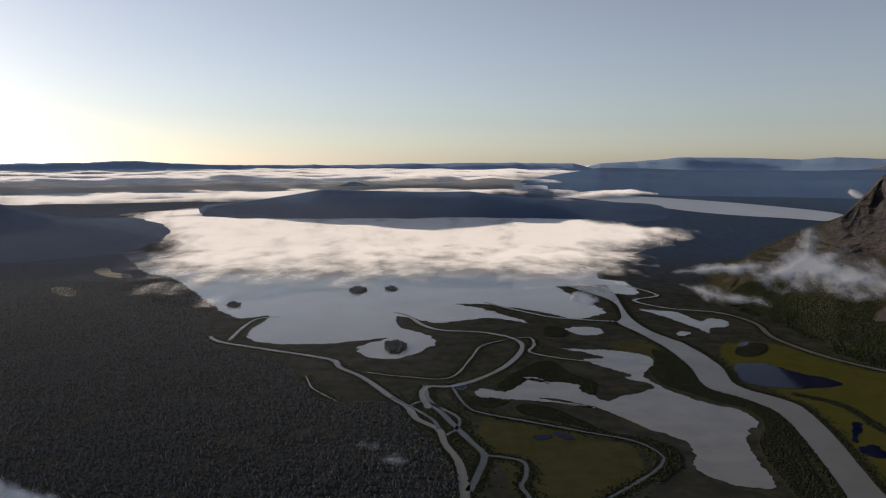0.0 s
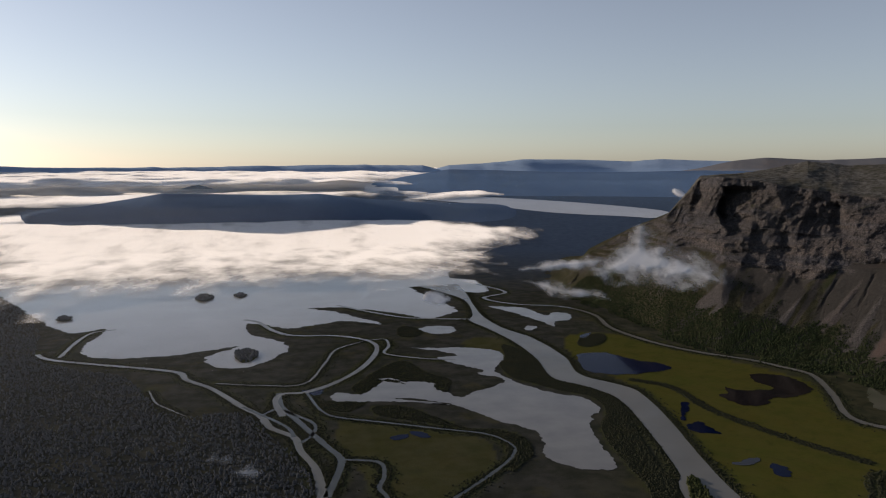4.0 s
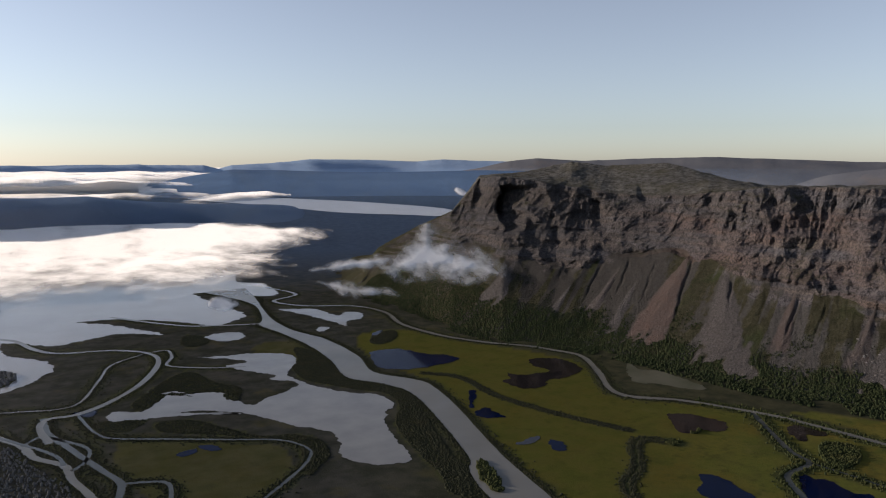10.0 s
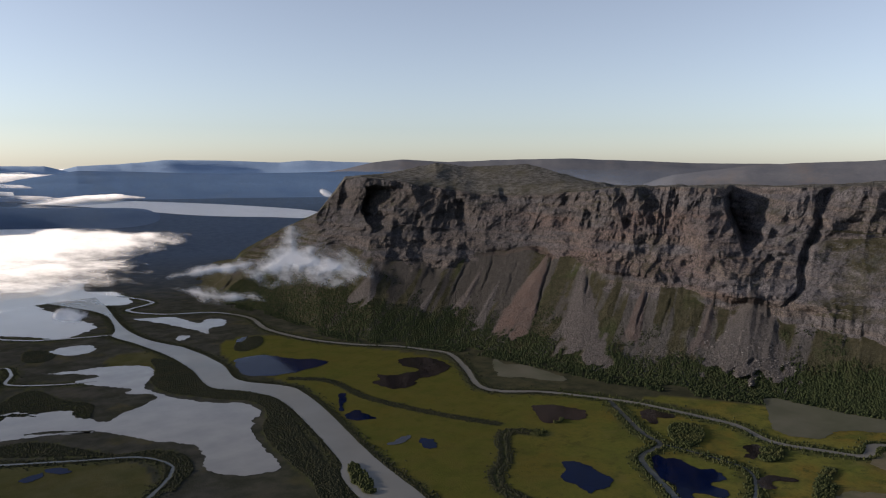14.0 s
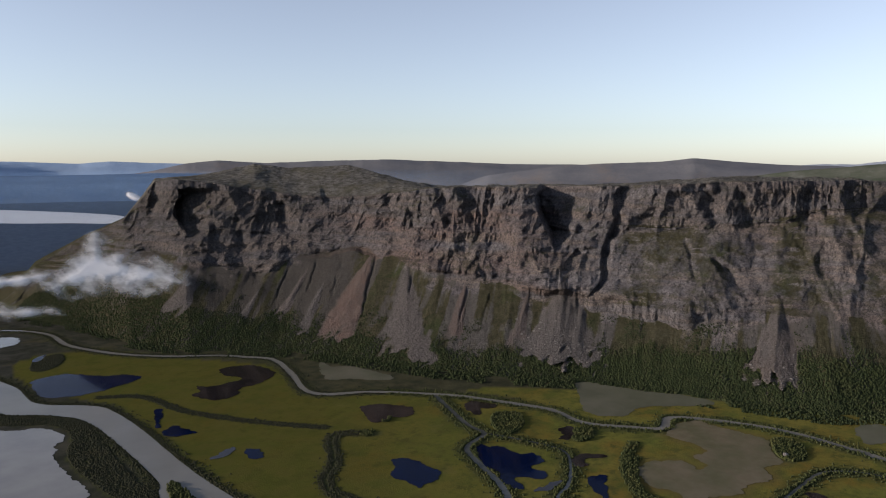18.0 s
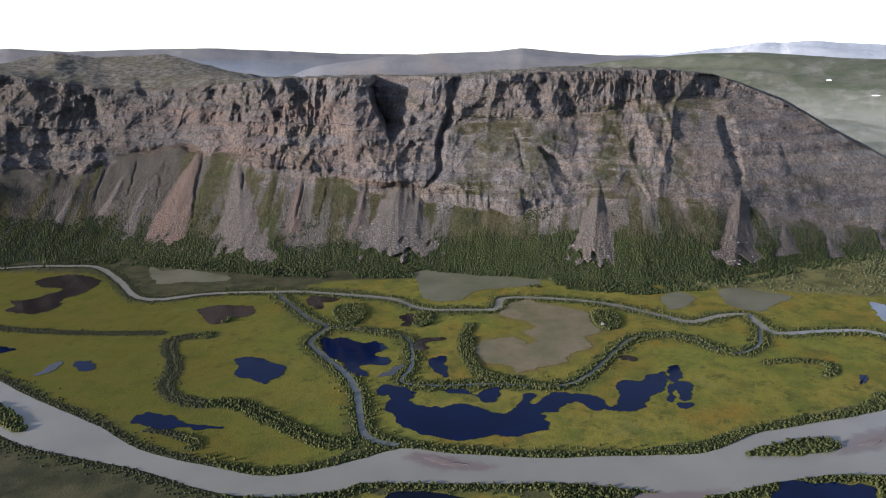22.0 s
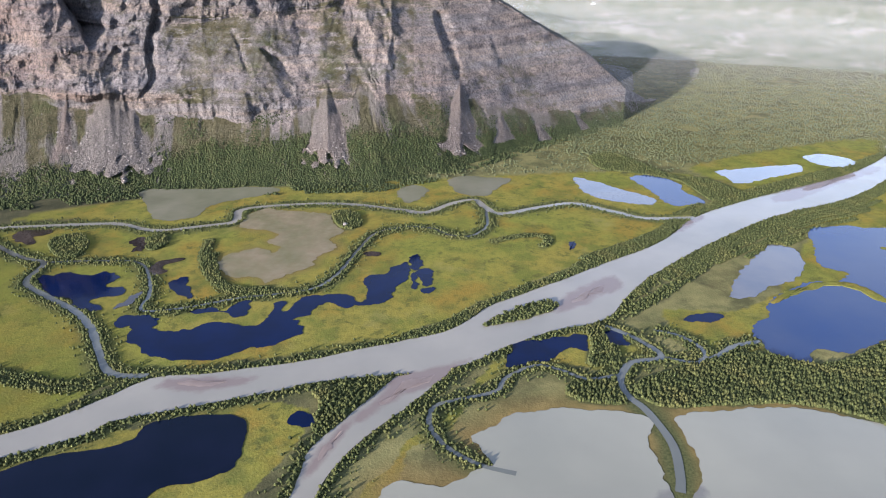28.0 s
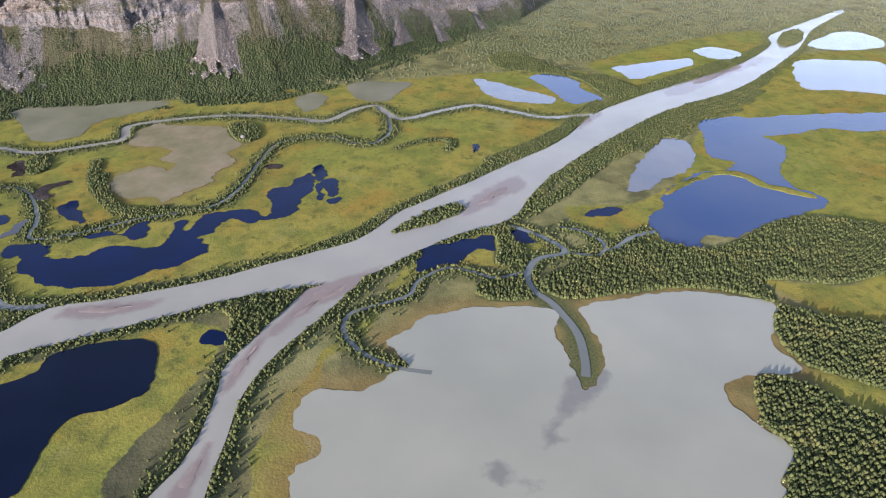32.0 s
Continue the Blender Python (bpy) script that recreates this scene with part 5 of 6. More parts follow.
# ---- fog ----
def fog(name, label, outline, base, thick, material, soft=120.0, seed=0, step=0.35, row=0.0000035, full=0.2, fade=None):
    """A bank of fog over an outline: a lumpy sheet that thins to nothing at its edge."""
    o = np.asarray(outline, float)
    r = np.hypot(o[:, 0], o[:, 1])
    a = np.degrees(np.arctan2(-o[:, 0], o[:, 1]))
    az = np.arange(a.min() - 1, a.max() + 1, step)
    rr = 1 / np.arange(1 / (r.max() * 1.05), 1 / (r.min() * 0.95), row)
    A, R = np.meshgrid(az, rr)
    x, y = polar(A.ravel(), R.ravel())
    p = np.c_[x, y]
    ring = spline(o, soft * 0.5, True)
    dist = away(p, np.vstack([ring, ring[:1]]), soft)
    dens = np.where(inside(p, ring), dist / soft, -dist / soft)
    big = fbm(x / (soft * 1.6), y / (soft * 1.1), 0, 5, seed)
    lump = fbm(x / (soft * 0.5), y / (soft * 0.4), 0, 5, seed + 9)
    d = np.clip(1.1 * dens + 0.5 * big + full, 0, 1)
    if fade:
        t = np.clip((np.hypot(x, y) - fade[0]) / (fade[1] - fade[0]) + 0.25 * big, 0, 1)
        d = d * t * t * (3 - 2 * t)
    z = base + thick * d * (0.8 + 0.5 * lump)
    v = np.c_[x, y, z]
    f = grid_faces(len(rr), len(az))
    n = true_normals(v, f)
    n = n * np.where(n[:, 2:] < 0, -1, 1)
    # light scatters inside the bank, so that its top shades as if leaning to the sun
    n = n + 1.1 * np.array([sun_dir.x, sun_dir.y, 0.0])
    n = n / np.linalg.norm(n, axis=1, keepdims=True)
    v = far(v)
    f = f[d[f].max(1) > 0.02]
    if (v[f[0, 1]] - v[f[0, 0]])[0] * (v[f[0, 3]] - v[f[0, 0]])[1] - (v[f[0, 1]] - v[f[0, 0]])[1] * (v[f[0, 3]] - v[f[0, 0]])[0] < 0:
        f = f[:, ::-1]
    used = np.unique(f)
    back = np.full(len(v), -1)
    back[used] = np.arange(len(used))
    me = mesh_of(name, v[used], back[f], material, True, {"dens": d[used]}, n[used])
    return tagged(new(name, me), label, "fog", "banks of morning fog", "stuff")


def cloud(name, label, outline, start, base, slope, material, puff=8.0, seed=0, soft=0.7):
    """Cloud along a slope: an outline of bearings and elevations on a tilted sheet that starts at a distance and height."""
    o = np.asarray(outline, float)
    az, el = np.arange(o[:, 0].min() - 0.8, o[:, 0].max() + 0.8, 0.07), np.arange(o[:, 1].min() - 0.6, o[:, 1].max() + 0.6, 0.05)
    A, E = [q.ravel() for q in np.meshgrid(az, el)]
    ring = spline(o, 0.2, True)
    p = np.c_[A, E]
    dist = away(p, np.vstack([ring, ring[:1]]), soft)
    d = np.where(inside(p, ring), dist / soft, -dist / soft) + 0.45 * fbm(A / 0.9, E / 0.6, 0, 5, seed) + 0.12
    d = np.clip(d, 0, 1)
    te = np.tan(np.radians(E))
    r = (EYE_Z - base + slope * start) / (slope - te)
    r = r - puff * d * (1 + 0.5 * fbm(A / 1.6, E / 1.2, 0, 2, seed + 5))
    x, y = polar(A, r)
    f = grid_faces(len(el), len(az))
    f = f[d[f].max(1) > 0.02]
    used = np.unique(f)
    back = np.full(len(A), -1)
    back[used] = np.arange(len(used))
    me = mesh_of(name, np.c_[x, y, EYE_Z + r * te][used], back[f], material, True, {"dens": d[used]})
    return tagged(new(name, me), label, "cloud", "low clouds in the valley", "stuff")


FOG = fog_material("morning_fog", 0.010, 0.42)
FOG_FAR = fog_material("far_fog", 0.004, 0.5)
WISP = fog_material("cloud_wisp", 0.03, 0.3)
fog("fog_bank", "thick white morning fog lying over the lake", [(-1544, 3619), (-1442, 4813), (-714, 4544), (235, 4187), (686, 3982), (1040, 3315), (1175, 3083), (749, 2441), (540, 1933), (320, 1760), (104, 1700), (-230, 1620), (-430, 1520), (-540, 1680), (-740, 1997), (-908, 2804), (-1270, 3385)], 5, 10, FOG, 300, 1, full=0.28, fade=(1450, 2700))
fog("fog_sea", "sea of bright fog filling the far lowland", [(-3700, 5114), (-2923, 5114), (-2057, 5198), (-1451, 5538), (-1078, 5770), (-929, 7349), (685, 6900), (1500, 8732), (1641, 12336), (4583, 21804), (12463, 48569), (4612, 82041), (-10447, 61213), (-14127, 35923), (-17748, 27406)], 12, 40, FOG_FAR, 900, 3, 0.25, 0.0000016, 0.95)
fog("fog_strip", "strip of fog along the far lake", [(1250, 5927), (1570, 6095), (2074, 6477), (2291, 7338), (1827, 7096)], 12, 30, FOG_FAR, 300, 4, 0.2, 0.0000016, 0.5)
cloud("cloud_bank", "white cloud clinging to the flank of the mountain", [(-25.01, -8.47), (-28.41, -8.96), (-31.9, -9.04), (-35.21, -8.87), (-34.33, -7.46), (-32.58, -6.56), (-30.72, -6.02), (-29.36, -4.61), (-28.5, -4.81), (-27.62, -5.96), (-26.32, -7.01), (-25.24, -7.84)], 1320, 66, 0.62, WISP, 5, 5, 1.7)
cloud("cloud_wisp", "ragged cloud wisps below the mountain", [(-20.13, -9.02), (-21.65, -9.69), (-23.29, -10.27), (-26.88, -10.34), (-25.83, -9.57), (-23.32, -9.17), (-21.27, -8.83)], 1500, 20, 0.4, WISP, 8, 6, 0.75)
cloud("cloud_wisp", "thin ragged cloud over the forest", [(-19.88, -8.18), (-22.52, -8.38), (-26.09, -7.86), (-26.11, -7.01), (-23.38, -7.14), (-21.73, -7.5)], 1560, 25, 0.4, WISP, 8, 7, 0.75)
cloud("cloud_wisp", "small cloud puff over the dark forest", [(4.5, -21.63), (3.15, -21.88), (2.01, -21.63), (2.91, -21.2), (4.04, -21.24)], 690, 10, 0.4, WISP, 4, 8, 1.2)
cloud("cloud_wisp", "small cloud puff over the dark forest", [(2.71, -22.75), (1.35, -23.11), (0.52, -22.69), (1.34, -22.18), (2.25, -22.36)], 650, 10, 0.4, WISP, 4, 9, 1.2)
cloud("cloud_bank", "low cloud over the dark west forest", [(31.75, -22.7), (28.15, -23.88), (25.61, -22.99), (27.65, -21.58), (29.29, -20.53), (30.61, -20.53)], 560, 12, 0.4, WISP, 5, 10, 0.8)
cloud("cloud_wisp", "wisp of mist over the river mouth", [(-12.27, -10.7), (-13.79, -11.08), (-14.63, -10.41), (-13.33, -9.72), (-12.47, -9.96)], 1480, 8, 0.4, WISP, 5, 11, 0.4)
cloud("cloud_wisp", "small white cloud beside the cliff corner", [(-31.24, -2.11), (-31.72, -2.46), (-32.38, -2.46), (-31.94, -1.98), (-31.41, -1.77)], 1900, 190, 0.5, WISP, 5, 12, 0.3)
fog("fog_sea", "bright fog lying before the distant fells", [polar(a, 8500) for a in (42, 32, 22, 12, 4, -4, -9)] + [polar(a, 18500) for a in (-12, -6, 4, 14, 26, 42)], 50, 110, FOG_FAR, 1500, 13, 0.25, 0.0000008, 0.6)


# ---- trees ----
def blob(sub, seed, stretch):
    bm = bmesh.new()
    bmesh.ops.create_icosphere(bm, subdivisions=sub, radius=1.0)
    v = np.array([w.co[:] for w in bm.verts])
    f = np.array([[w.index for w in q.verts] for q in bm.faces])
    bm.free()
    v = v * (1 + 0.32 * fbm(v[:, 0] * 1.7, v[:, 1] * 1.7, v[:, 2] * 1.7 + seed, 2, seed))[:, None]
    v[:, 2] = v[:, 2] * stretch + stretch * 0.85
    return v, f


def spire(seed):
    """A small pointed crown with an uneven skirt."""
    r = np.random.default_rng(seed)
    a = np.arange(4) * np.pi / 2 + r.random()
    lowr = 0.8 + 0.4 * r.random(4)
    ring = np.c_[np.cos(a) * lowr, np.sin(a) * lowr, 0.1 * r.random(4)]
    mid = np.c_[np.cos(a + 0.4) * 0.7 * lowr, np.sin(a + 0.4) * 0.7 * lowr, 0.8 + 0.4 * r.random(4)]
    v = np.vstack([ring, mid, [[0, 0, 1.8]]])
    f = []
    for i in range(4):
        j = (i + 1) % 4
        f += [[i, j, 4 + i], [j, 4 + j, 4 + i], [4 + i, 4 + j, 8]]
    return v, np.array(f)


BLOBS = [blob(1, k, st) for k, st in enumerate((0.95, 1.1, 1.25, 1.4, 0.85))]
SPIRES = [spire(k) for k in range(5)]


def tuft(seed, stretch):
    """A low bush of few faces."""
    r = np.random.default_rng(seed)
    a = np.arange(5) * 1.2566 + r.random()
    ring = lambda k, z: np.c_[np.cos(a) * k * (0.8 + 0.4 * r.random(5)), np.sin(a) * k * (0.8 + 0.4 * r.random(5)), z * stretch * (0.85 + 0.3 * r.random(5))]
    v = np.vstack([ring(0.85, 0.1), ring(1.0, 0.9), [[0.1, 0, 1.65 * stretch]]])
    f = []
    for i in range(5):
        j = (i + 1) % 5
        f += [[i, j, 5 + i], [j, 5 + j, 5 + i], [5 + i, 5 + j, 10]]
    return v, np.array(f)


TUFTS = [tuft(20 + k, st) for k, st in enumerate((0.9, 1.05, 1.2, 1.35))]


def woodland(name, label, places, size, kinds, material, vary=0.35, high=1.0):
    """Many crowns on given places, joined into one."""
    places = np.asarray(places)
    vs, fs, at = [], [], 0
    which = rng.integers(0, len(kinds), len(places))
    for k, (pv, pf) in enumerate(kinds):
        p = places[which == k]
        if not len(p):
            continue
        sc = size * (1 + vary * (rng.random(len(p)) * 2 - 1)) * np.where(rng.random(len(p)) < 0.2, 0.65, 1)
        an = rng.random(len(p)) * 6.283
        c, s = np.cos(an)[:, None], np.sin(an)[:, None]
        x = pv[None, :, 0] * c - pv[None, :, 1] * s
        y = pv[None, :, 0] * s + pv[None, :, 1] * c
        tall = high * (0.85 + 0.4 * rng.random(len(p)))[:, None]
        v = np.stack([x, y, np.broadcast_to(pv[None, :, 2], x.shape) * tall], -1) * sc[:, None, None] + p[:, None, :]
        vs.append(v.reshape(-1, 3))
        fs.append((pf[None] + (np.arange(len(p)) * len(pv))[:, None, None]).reshape(-1, 3) + at)
        at += len(p) * len(pv)
    me = mesh_of(name, np.vstack(vs), np.vstack(fs), material, True)
    return tagged(new(name, me), label, "trees", kind="stuff")


def scatter(outline, per):
    lo, hi = outline.min(0), outline.max(0)
    n = int(np.prod(hi - lo) * per)
    p = lo + rng.random((n, 2)) * (hi - lo)
    return p[inside(p, outline)]


def along(line, start, spread, gap):
    """Places in a strip on both sides of a line."""
    d = np.r_[0, np.cumsum(np.linalg.norm(np.diff(line, axis=0), axis=1))]
    s = np.arange(0, d[-1], gap)
    q = np.c_[np.interp(s, d, line[:, 0]), np.interp(s, d, line[:, 1])]
    t = np.gradient(q, axis=0)
    n = np.c_[t[:, 1], -t[:, 0]] / np.maximum(np.linalg.norm(t, axis=1, keepdims=True), 1e-6)
    out = []
    for side in (1, -1):
        off = start + np.abs(rng.normal(0, spread, len(q)))
        out.append(q + n * (side * off)[:, None] + rng.normal(0, 1.0, q.shape))
    return np.vstack(out)


def lifted(p, z=0.0):
    return np.c_[p, np.full(len(p), z)]


# shrubs on the levees
banks = []
for k, line in LINES.items():
    w = CHANNELS[k][0] * 0.5
    nearness = np.hypot(*line.mean(0))
    line = line[:int(len(line) * 0.62)] if k == "lake_inlet" else line
    banks.append(along(line, w + 0.6, 2.0, 0.62 if nearness < 1150 else 1.3))
    banks.append(along(line, w + 2.5, 5.5, 1.5 if nearness < 1150 else 2.8))
for k, line in LEVEE_LINES.items():
    banks.append(along(line, LEVEES[k][0] * 0.14, LEVEES[k][0] * 0.14, 0.5))
    banks.append(along(line, LEVEES[k][0] * 0.3, LEVEES[k][0] * 0.2, 0.7))
for a, b in BANKS.values():
    for line in (a, b):
        banks.append(along(line, 1.0, 2.6, 0.52))
        banks.append(along(line, 2.5, 6.0, 0.8))
banks = np.vstack(banks)
banks = banks[~wet(banks)]
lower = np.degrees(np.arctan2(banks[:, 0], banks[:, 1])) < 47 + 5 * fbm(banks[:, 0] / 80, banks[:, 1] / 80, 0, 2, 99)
woodland("bank_scrub", "dense willow and birch scrub along the river banks", lifted(banks[~lower]), 0.88, TUFTS, BIRCH, 0.5, 1.05)
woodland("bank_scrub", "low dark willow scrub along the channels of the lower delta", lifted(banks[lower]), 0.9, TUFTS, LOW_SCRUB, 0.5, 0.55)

for k, o in WOOD_OUTLINES.items():
    d = WOODS[k][0]
    if k == "west_wood":
        p = scatter(o, 0.1)
        p = p[rng.random(len(p)) < np.clip(1.25 - np.hypot(p[:, 0], p[:, 1]) / 2200, 0.25, 1) * np.clip(0.9 + 0.6 * fbm(p[:, 0] / 90, p[:, 1] / 90, 0, 3, 77), 0.3, 1)]
        p = p[~wet(p)]
        woodland("west_wood", "dark dense forest on the shaded west shore", lifted(p), 1.35, SPIRES, SPRUCE)
    else:
        p = scatter(o, 0.85 * d)
        p = p[~wet(p)]
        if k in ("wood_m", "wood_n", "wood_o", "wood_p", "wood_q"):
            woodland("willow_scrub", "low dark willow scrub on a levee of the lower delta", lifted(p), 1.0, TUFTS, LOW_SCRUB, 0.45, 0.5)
            continue
        woodland("birch_wood", "dense sunlit mountain birch wood by the water", lifted(p), 0.92, BLOBS if k in ("wood_b", "wood_c") else TUFTS, BIRCH, 0.5, 1.35)

p = on_slope(85000, 0.0, 0.75, -104, -24)
woodland("slope_wood", "dense birch scrub climbing the foot of the scree", p, 1.05, TUFTS, SLOPE_WOOD, 0.5, 0.9)
p = on_slope(26000, 0.1, 0.98, -103, -33, 2.1)
p = p[fbm(p[:, 0] / 30, p[:, 1] / 30, p[:, 2] / 30, 3, 94) > 0.02]
woodland("slope_scrub", "scattered low bushes high on the scree", p, 0.95, TUFTS, SLOPE_WOOD)
ta = -rng.uniform(24, 102, 9000)
tr = FOOT(ta) - 12 - 42 * rng.random(9000) ** 1.5
p = np.c_[polar(ta, tr)]
p = p[fbm(p[:, 0] / 30, p[:, 1] / 30, 0, 3, 93) > -0.15]
p = p[~wet(p)]
woodland("foot_scrub", "low birch and willow scrub at the foot of the mountain", lifted(p), 1.3, TUFTS, SLOPE_WOOD)
# birch forest on the valley floor beyond the mountain
va, vr = -rng.uniform(97, 128, 44000), rng.uniform(1150, 2580, 44000)
p = np.c_[polar(va, vr)]
ok = va < -98
ok &= fbm(p[:, 0] / 70, p[:, 1] / 70, 0, 3, 95) > -0.45
p = p[ok]
p = p[~wet(p)]
p = p[~np.any([inside(p, o) for o in FEN_OUTLINES.values()], axis=0)]
wa, wr = -rng.uniform(84, 107, 9000), rng.uniform(860, 1750, 9000)
q = np.c_[polar(wa, wr)]
q = q[(wr < FOOT(np.maximum(wa, -106.9)) - 5) & (fbm(q[:, 0] / 60, q[:, 1] / 60, 0, 3, 97) > -0.35)]
q = q[~wet(q)]
q = q[~np.any([inside(q, o) for o in FEN_OUTLINES.values()], axis=0)]
p = np.vstack([p, q])
woodland("valley_wood", "pale green birch forest on the valley floor", lifted(p), 1.1, TUFTS, VALLEY_WOOD, 0.5, 0.9)

# ---- islands and sandbars ----
def mound(name, label, outline, high, material, category, seed):
    """A low island: a rounded bank that rises out of the water."""
    o = shore(outline, seed, 2.2, 2.0)
    c = o.mean(0)
    rings = [(1.0, 0.2), (0.93, 0.55 * high), (0.75, 0.9 * high), (0.4, high)]
    n = len(o)
    v = np.vstack([np.c_[c + (o - c) * k, np.full(n, z)] for k, z in rings] + [[[c[0], c[1], high]]])
    f = grid_faces(len(rings), n, True).tolist()
    last = (len(rings) - 1) * n
    f += [[last + i, last + (i + 1) % n, len(v) - 1] for i in range(n)]
    me = mesh_of(name, v, f, material, True, {"scrub": np.full(len(v), 0.6 if category == "island" else 0.0), "fen": np.full(len(v), 1.0 if category == "spit" else 0.4)})
    return tagged(new(name, me), label, category, kind="structure"), o


def sand_material():
    m = Mat("wet_sand", 0.6, 0.4)
    c = m.mix(m.ramp(m.noise(0.06, 5), 0.35, 0.65), (0.085, 0.064, 0.056), (0.120, 0.095, 0.085))
    m.colour(m.mix(m.ramp(m.noise(0.02, 3), 0.5, 0.7), c, (0.085, 0.066, 0.062)))
    m.bump(m.noise(0.8, 3), 0.3, 0.2)
    return m.m


SAND = sand_material()
ISLANDS = [
    ("long wooded island in the glacial river", [(561, -17), (580, -32), (603, -59), (614, -79), (601, -88), (584, -68), (568, -41)]),
    ("small scrubby island at the bend of the river", [(392, 600), (397, 592), (387, 556), (374, 529), (366, 539), (374, 567)]),
    ("small island far up the river", [(1202, -703), (1257, -746), (1268, -779), (1215, -755), (1164, -706), (1165, -689)]),
    ("round dark wooded island in the bay", [(-45, 1190), (-27, 1216), (-9, 1188), (-16, 1142), (-34, 1139)]),
    ("small dark island in the misty lake", [(-145, 1716), (-130, 1762), (-106, 1722), (-124, 1678)]),
    ("small dark island in the misty lake", [(-61, 1735), (-48, 1758), (-34, 1734), (-47, 1704)]),
    ("small dark island in the misty lake", [(-390, 1549), (-382, 1574), (-360, 1548), (-372, 1530)]),
]
for i, (label, o) in enumerate(ISLANDS):
    isle, ring = mound("island", label, o, 1.6, GROUND, "island", 40 + i)
    area = scatter(ring, 0.35 if i < 3 else 0.12)
    if len(area):
        woodland("island_scrub", "dense scrub on a small island", lifted(area, 1.0), 1.1 if i < 3 else 2.0, TUFTS, BIRCH if i < 3 else SPRUCE)
BARS = [
    [(592, -84), (621, -96), (644, -118), (665, -148), (642, -147), (631, -127), (608, -107)],
    [(461, 227), (467, 215), (470, 181), (469, 154), (459, 170), (454, 192), (455, 215)],
    [(478, 49), (493, 17), (501, -0), (480, 9), (462, 34), (442, 53), (422, 67), (423, 75), (453, 58)],
    [(281, 109), (297, 104), (318, 97), (313, 94), (289, 98), (278, 100)],
    [(820, -243), (848, -272), (847, -287), (822, -268), (804, -246)],
    [(942, -408), (1023, -508), (1089, -601), (1072, -606), (1010, -528), (928, -427)],
    [(417, 80), (424, 71), (390, 82), (365, 91), (366, 95), (393, 90)],
]
for i, o in enumerate(BARS):
    o = np.asarray(o, float)
    o = o.mean(0) + (o - o.mean(0)) * 0.62
    bar, _ = mound("sandbar", "flat brown sandbar just awash in the river", o, 0.56, SAND, "sandbar", 60 + i)


SPIT = [
    [(617, -284), (632, -305), (648, -329), (658, -337), (649, -315), (630, -292)],
    [(646, -326), (657, -349), (660, -368), (670, -371), (669, -351), (658, -332)],
    [(659, -364), (646, -378), (626, -386), (634, -394), (658, -387), (671, -372)],
    [(627, -384), (612, -402), (598, -423), (605, -428), (622, -410), (636, -392)]]
for i, o in enumerate(SPIT):
    mound("spit", "narrow grassy spit that crosses the blue lagoon", o, 0.7, GROUND, "spit", 130 + i)


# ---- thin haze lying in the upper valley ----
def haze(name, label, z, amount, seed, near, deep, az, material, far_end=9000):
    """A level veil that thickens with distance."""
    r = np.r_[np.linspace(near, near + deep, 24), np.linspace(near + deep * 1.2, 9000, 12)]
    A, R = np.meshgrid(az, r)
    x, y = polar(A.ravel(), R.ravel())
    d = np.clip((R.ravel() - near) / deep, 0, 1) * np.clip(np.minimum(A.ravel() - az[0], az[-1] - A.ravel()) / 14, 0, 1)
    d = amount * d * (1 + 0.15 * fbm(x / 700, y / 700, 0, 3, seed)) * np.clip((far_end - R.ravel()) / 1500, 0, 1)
    # normals lean to the sun, which brightens the veil
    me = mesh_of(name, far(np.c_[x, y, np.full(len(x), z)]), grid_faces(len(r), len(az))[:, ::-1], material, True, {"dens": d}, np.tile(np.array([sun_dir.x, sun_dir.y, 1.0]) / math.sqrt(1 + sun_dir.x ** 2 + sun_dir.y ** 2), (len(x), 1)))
    return tagged(new(name, me), label, "haze", "layers of valley haze", "stuff")


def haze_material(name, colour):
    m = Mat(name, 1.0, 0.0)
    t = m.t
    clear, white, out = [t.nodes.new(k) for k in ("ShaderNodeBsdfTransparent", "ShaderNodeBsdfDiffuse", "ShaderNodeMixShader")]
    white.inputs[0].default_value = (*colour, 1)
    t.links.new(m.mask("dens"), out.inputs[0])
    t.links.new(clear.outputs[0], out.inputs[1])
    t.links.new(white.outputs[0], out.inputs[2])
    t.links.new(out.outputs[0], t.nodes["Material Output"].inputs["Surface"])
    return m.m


# sheets stand in for airlight: its white or blue is their diffuse colour
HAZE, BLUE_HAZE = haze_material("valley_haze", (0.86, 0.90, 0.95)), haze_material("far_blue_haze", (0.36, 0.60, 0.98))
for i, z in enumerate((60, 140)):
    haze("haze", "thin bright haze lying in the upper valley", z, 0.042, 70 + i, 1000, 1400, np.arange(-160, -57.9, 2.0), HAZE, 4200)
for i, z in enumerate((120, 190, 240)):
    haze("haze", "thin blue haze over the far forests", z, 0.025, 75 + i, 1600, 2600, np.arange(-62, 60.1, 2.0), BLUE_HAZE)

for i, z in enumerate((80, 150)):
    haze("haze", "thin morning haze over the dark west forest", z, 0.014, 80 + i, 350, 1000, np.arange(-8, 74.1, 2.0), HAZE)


# ---- patches: mires, silt plume, snow ----
def patch_material(name, a, b, scale, rough=0.95):
    m = Mat(name, rough, 0.1)
    m.colour(m.mix(m.ramp(m.noise(scale, 5), 0.35, 0.65), a, b))
    m.bump(m.noise(0.6, 3), 0.3, 0.3)
    return m.m


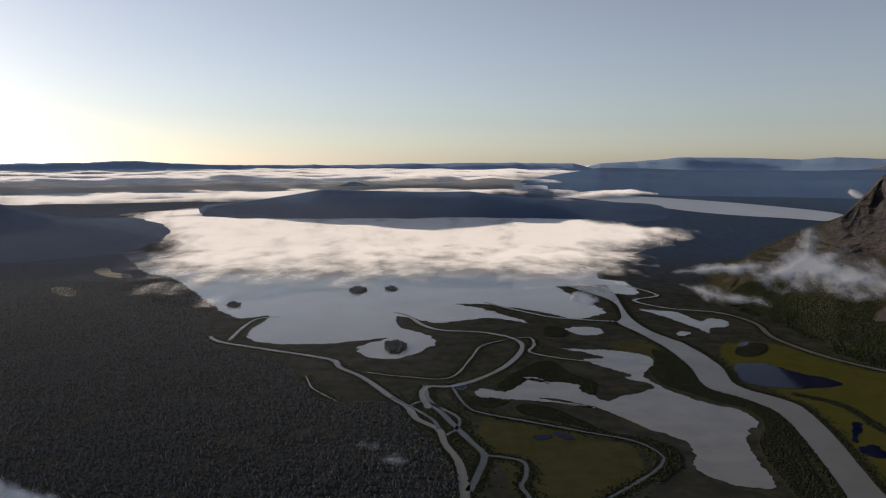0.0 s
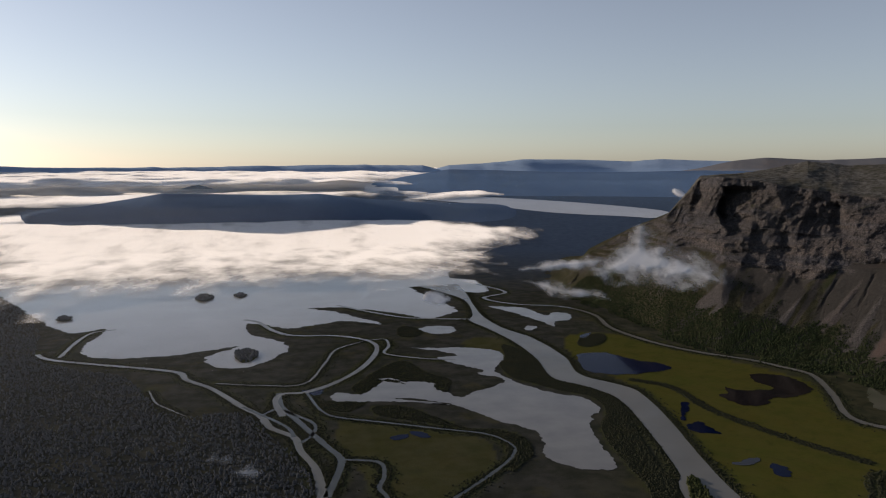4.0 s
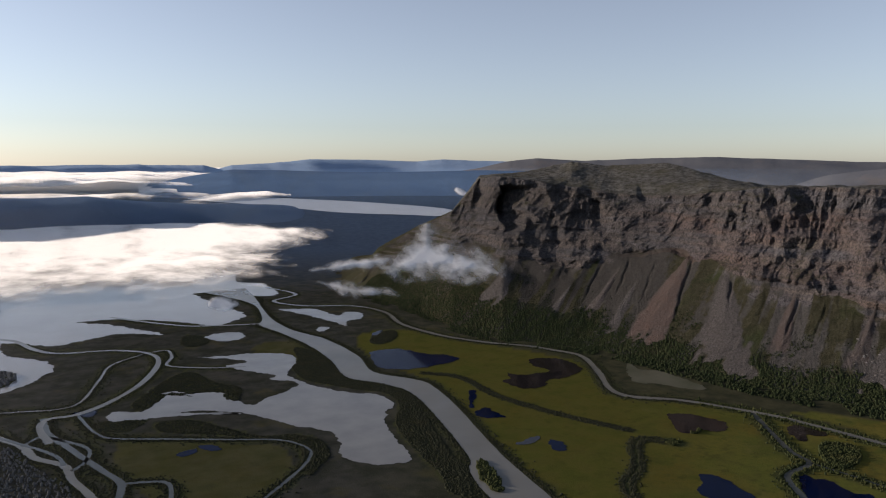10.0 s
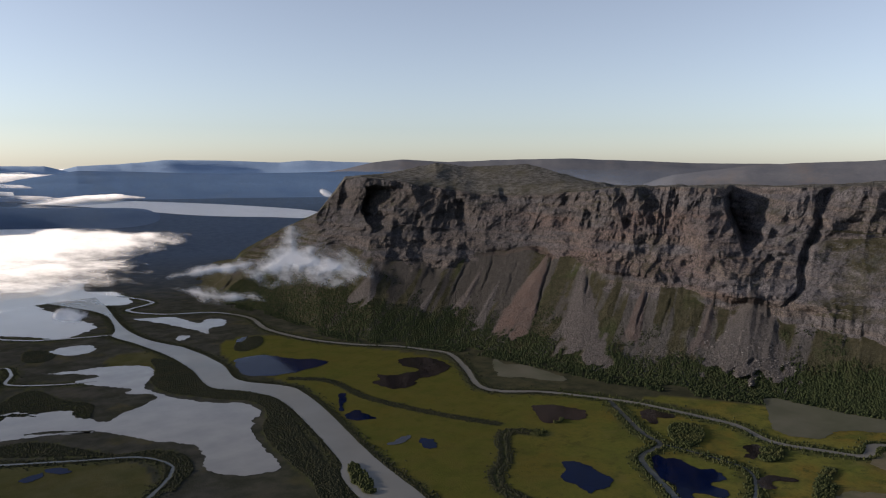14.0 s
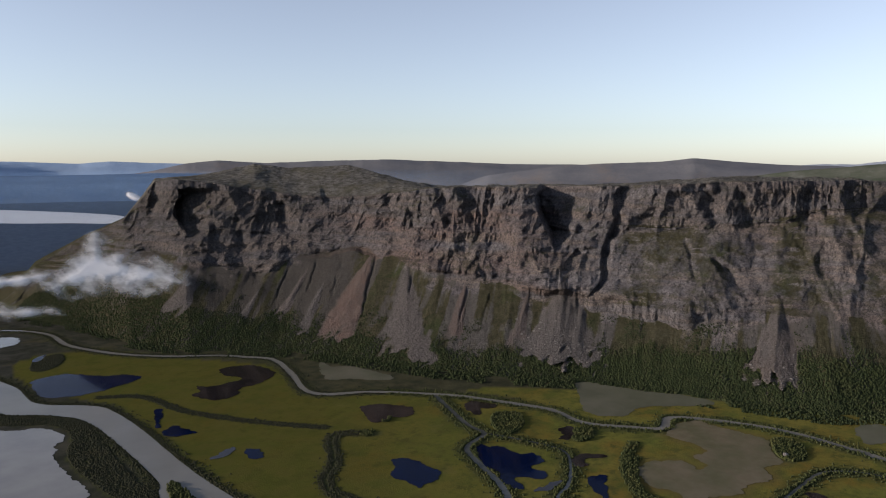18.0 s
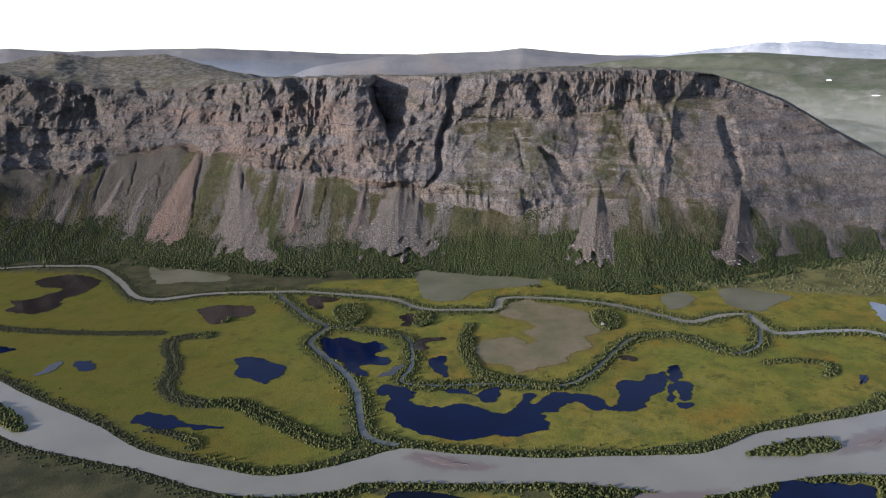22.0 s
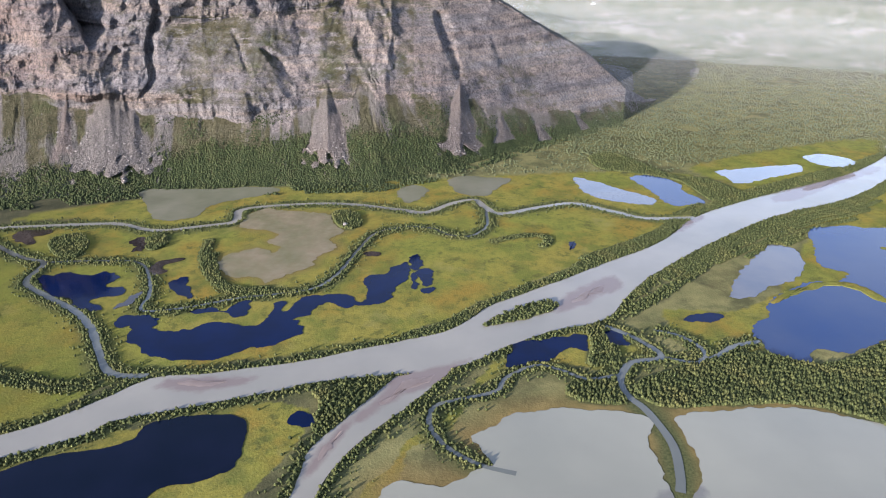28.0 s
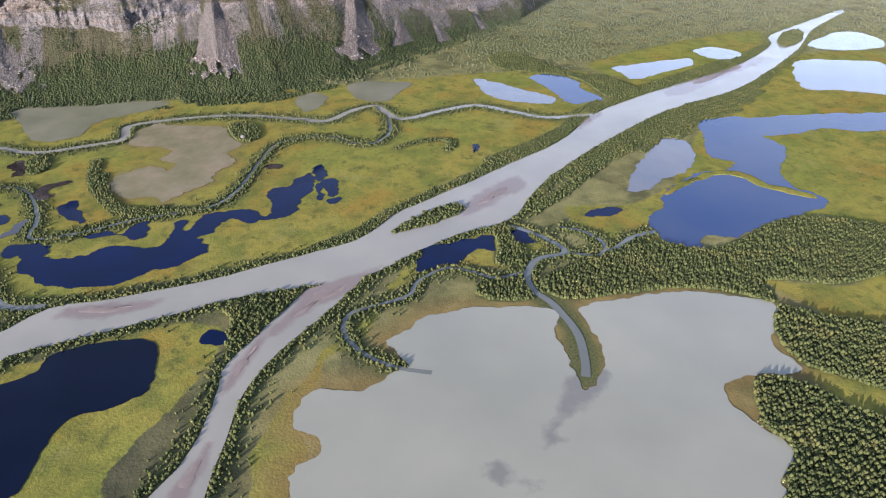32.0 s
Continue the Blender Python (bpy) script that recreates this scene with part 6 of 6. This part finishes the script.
MIRE = patch_material("pale_mire", (0.16, 0.145, 0.10), (0.24, 0.22, 0.16), 0.03)
SNOW = patch_material("old_snow", (0.78, 0.80, 0.84), (0.86, 0.87, 0.9), 0.05, 0.7)
for i, o in enumerate(([(-861, 1775), (-849, 1806), (-792, 1756), (-764, 1680), (-800, 1689)], [(-881, 2070), (-871, 2136), (-819, 2046), (-757, 2002), (-738, 1942), (-802, 1964)], [(-123, 933), (-93, 920), (-57, 918), (-28, 901), (-74, 865), (-96, 883)])):
    me = flat("mire", shore(o, 80 + i, 2.5), 0.26, MIRE if i < 2 else GROUND)
    tagged(new("mire", me), "pale open mire in the dark forest" if i < 2 else "mossy clearing in the dark forest", "mire", kind="structure")


def snow_patch(az, el, wide, tall, host):
    """A snow patch on the face of a fell, at a bearing and an elevation."""
    v = np.array([q.co[:] for q in host.data.vertices])
    a, e = np.degrees(np.arctan2(-v[:, 0], v[:, 1])), np.degrees(np.arctan2(v[:, 2] - EYE_Z, np.hypot(v[:, 0], v[:, 1])))
    i = np.argmin((a - az) ** 2 + (4 * (e - el)) ** 2)
    c = v[i]
    side = np.array([np.cos(np.radians(az)), np.sin(np.radians(az)), 0])
    upw = np.array([-np.sin(np.radians(az)), np.cos(np.radians(az)), 0.33])
    th = np.linspace(0, 2 * np.pi, 22, endpoint=False)
    k = 1 + 0.45 * fbm(np.cos(th) * 1.5 + az, np.sin(th) * 1.5, el, 3, 5)
    o = c + np.outer(np.cos(th) * k * wide, side) + np.outer(np.sin(th) * k * tall, upw) + np.array([0, 0, 3.0]) - 6 * upw / 1.05
    v2 = np.vstack([o, [c + np.array([0, 0, 5.0]) - 6 * upw / 1.05]])
    me = mesh_of("snow_patch", v2, [[q, (q + 1) % 22, 22] for q in range(22)], SNOW)
    return tagged(new("snow_patch", me), "small patch of old snow on the fell", "snow", "snow patches")


fell = bpy.data.objects["grey_fell"]
for az, el, w, h in ((-93.4, -1.35, 16, 10), (-94.4, -1.65, 10, 6), (-97.2, -2.7, 12, 4), (-78.8, -0.75, 22, 7), (-99.0, -3.4, 9, 5)):
    snow_patch(az, el, w, h, fell)


# ---- boulders on the scree ----
def rock_mesh(seed):
    v, f = blob(1, seed, 0.75)
    v = np.round(v * 2.3) / 2.3 * 0.6 + v * 0.4
    return mesh_of("boulder", v, f, BOULDER, False)


BOULDER = patch_material("pale_boulder", (0.11, 0.10, 0.095), (0.20, 0.188, 0.178), 0.5)
ROCKS = [rock_mesh(100 + k) for k in range(5)]
spots = []
for a0, a1, n in ((-82, -76.5, 420), (-92, -86, 160), (-67.5, -60, 420), (-54.5, -48.5, 300)):
    j = rng.integers(np.searchsorted(M_AZ, a0), np.searchsorted(M_AZ, a1), n)
    k = np.searchsorted(M_S, 0.75 * rng.random(n) ** 1.5)
    spots.append(MOUNTAIN[k, j][M_CONE[k, j] > 0.3])
spots = np.vstack(spots)[:290]
for q in spots:
    size = 0.6 + 1.9 * rng.random() ** 3
    ob = new("boulder", ROCKS[rng.integers(0, 5)])
    ob.parent = mountain
    ob.matrix_basis = Matrix.Translation(q - np.array([0, 0, 0.2 * size])) @ Euler((0, 0, rng.random() * 6.28)).to_matrix().to_4x4() @ Matrix.Diagonal((size, size * 0.85, size * 0.8, 1))
big = new("boulder", ROCKS[2])
cx, cy = 800, 138
big.matrix_basis = Matrix.Translation((cx, cy, 0.2)) @ Matrix.Diagonal((3.8, 3.2, 3.4, 1))
tagged(big, "large pale boulder beside a clump of birches", "boulder")


# ---- single birches along the near lake shore ----
def birch():
    tree = tagged(new("birch_tree"), "mountain birch with a dense rounded olive-green crown", "tree", "birches on the lake shore")
    n, rings = 6, ((0.16, 0.0), (0.11, 0.9), (0.05, 2.2))
    v = np.vstack([[[np.cos(a) * r + 0.08 * z, np.sin(a) * r, z] for a in np.arange(n) * 2 * np.pi / n] for r, z in rings])
    part("trunk", mesh_of("trunk", v, grid_faces(3, n, True), BARK), tree, "pale grey birch trunk")
    vs, fs, at = [], [], 0
    for k, (x, y, z, s) in enumerate(((0, 0, 1.0, 1.0), (0.7, 0.2, 0.8, 0.7), (-0.5, 0.6, 0.9, 0.72), (-0.2, -0.7, 0.85, 0.7), (0.1, 0.1, 2.0, 0.62))):
        bv, bf = BLOBS[k % 5]
        vs.append(bv * s + (x, y, z))
        fs.append(bf + at)
        at += len(bv)
    part("crown", mesh_of("crown", np.vstack(vs), np.vstack(fs), BIRCH, False), tree)
    return tree


BARK = patch_material("birch_bark", (0.30, 0.28, 0.25), (0.45, 0.43, 0.40), 3.0)
first = birch()
ring = WOOD_OUTLINES["wood_c"]
shoreline = np.vstack([along(np.vstack([ring, ring[:1]]), 0.5, 3.0, 1.6), along(np.vstack([WOOD_OUTLINES["wood_b"], WOOD_OUTLINES["wood_b"][:1]]), 0.5, 2.5, 2.0)])
shoreline = shoreline[~wet(shoreline)]
shoreline = shoreline[np.argsort(np.hypot(shoreline[:, 0], shoreline[:, 1]))][:230]
first.matrix_basis = Matrix.Translation((*shoreline[0], 0.0))
for q in shoreline[1:]:
    s = 0.6 + 0.4 * rng.random()
    t = copy_thing(first, Matrix.Translation((q[0], q[1], 0.0)) @ Matrix.Rotation(rng.random() * 6.28, 4, "Z"))
    t.scale = (s, s, s * (0.9 + 0.3 * rng.random()))
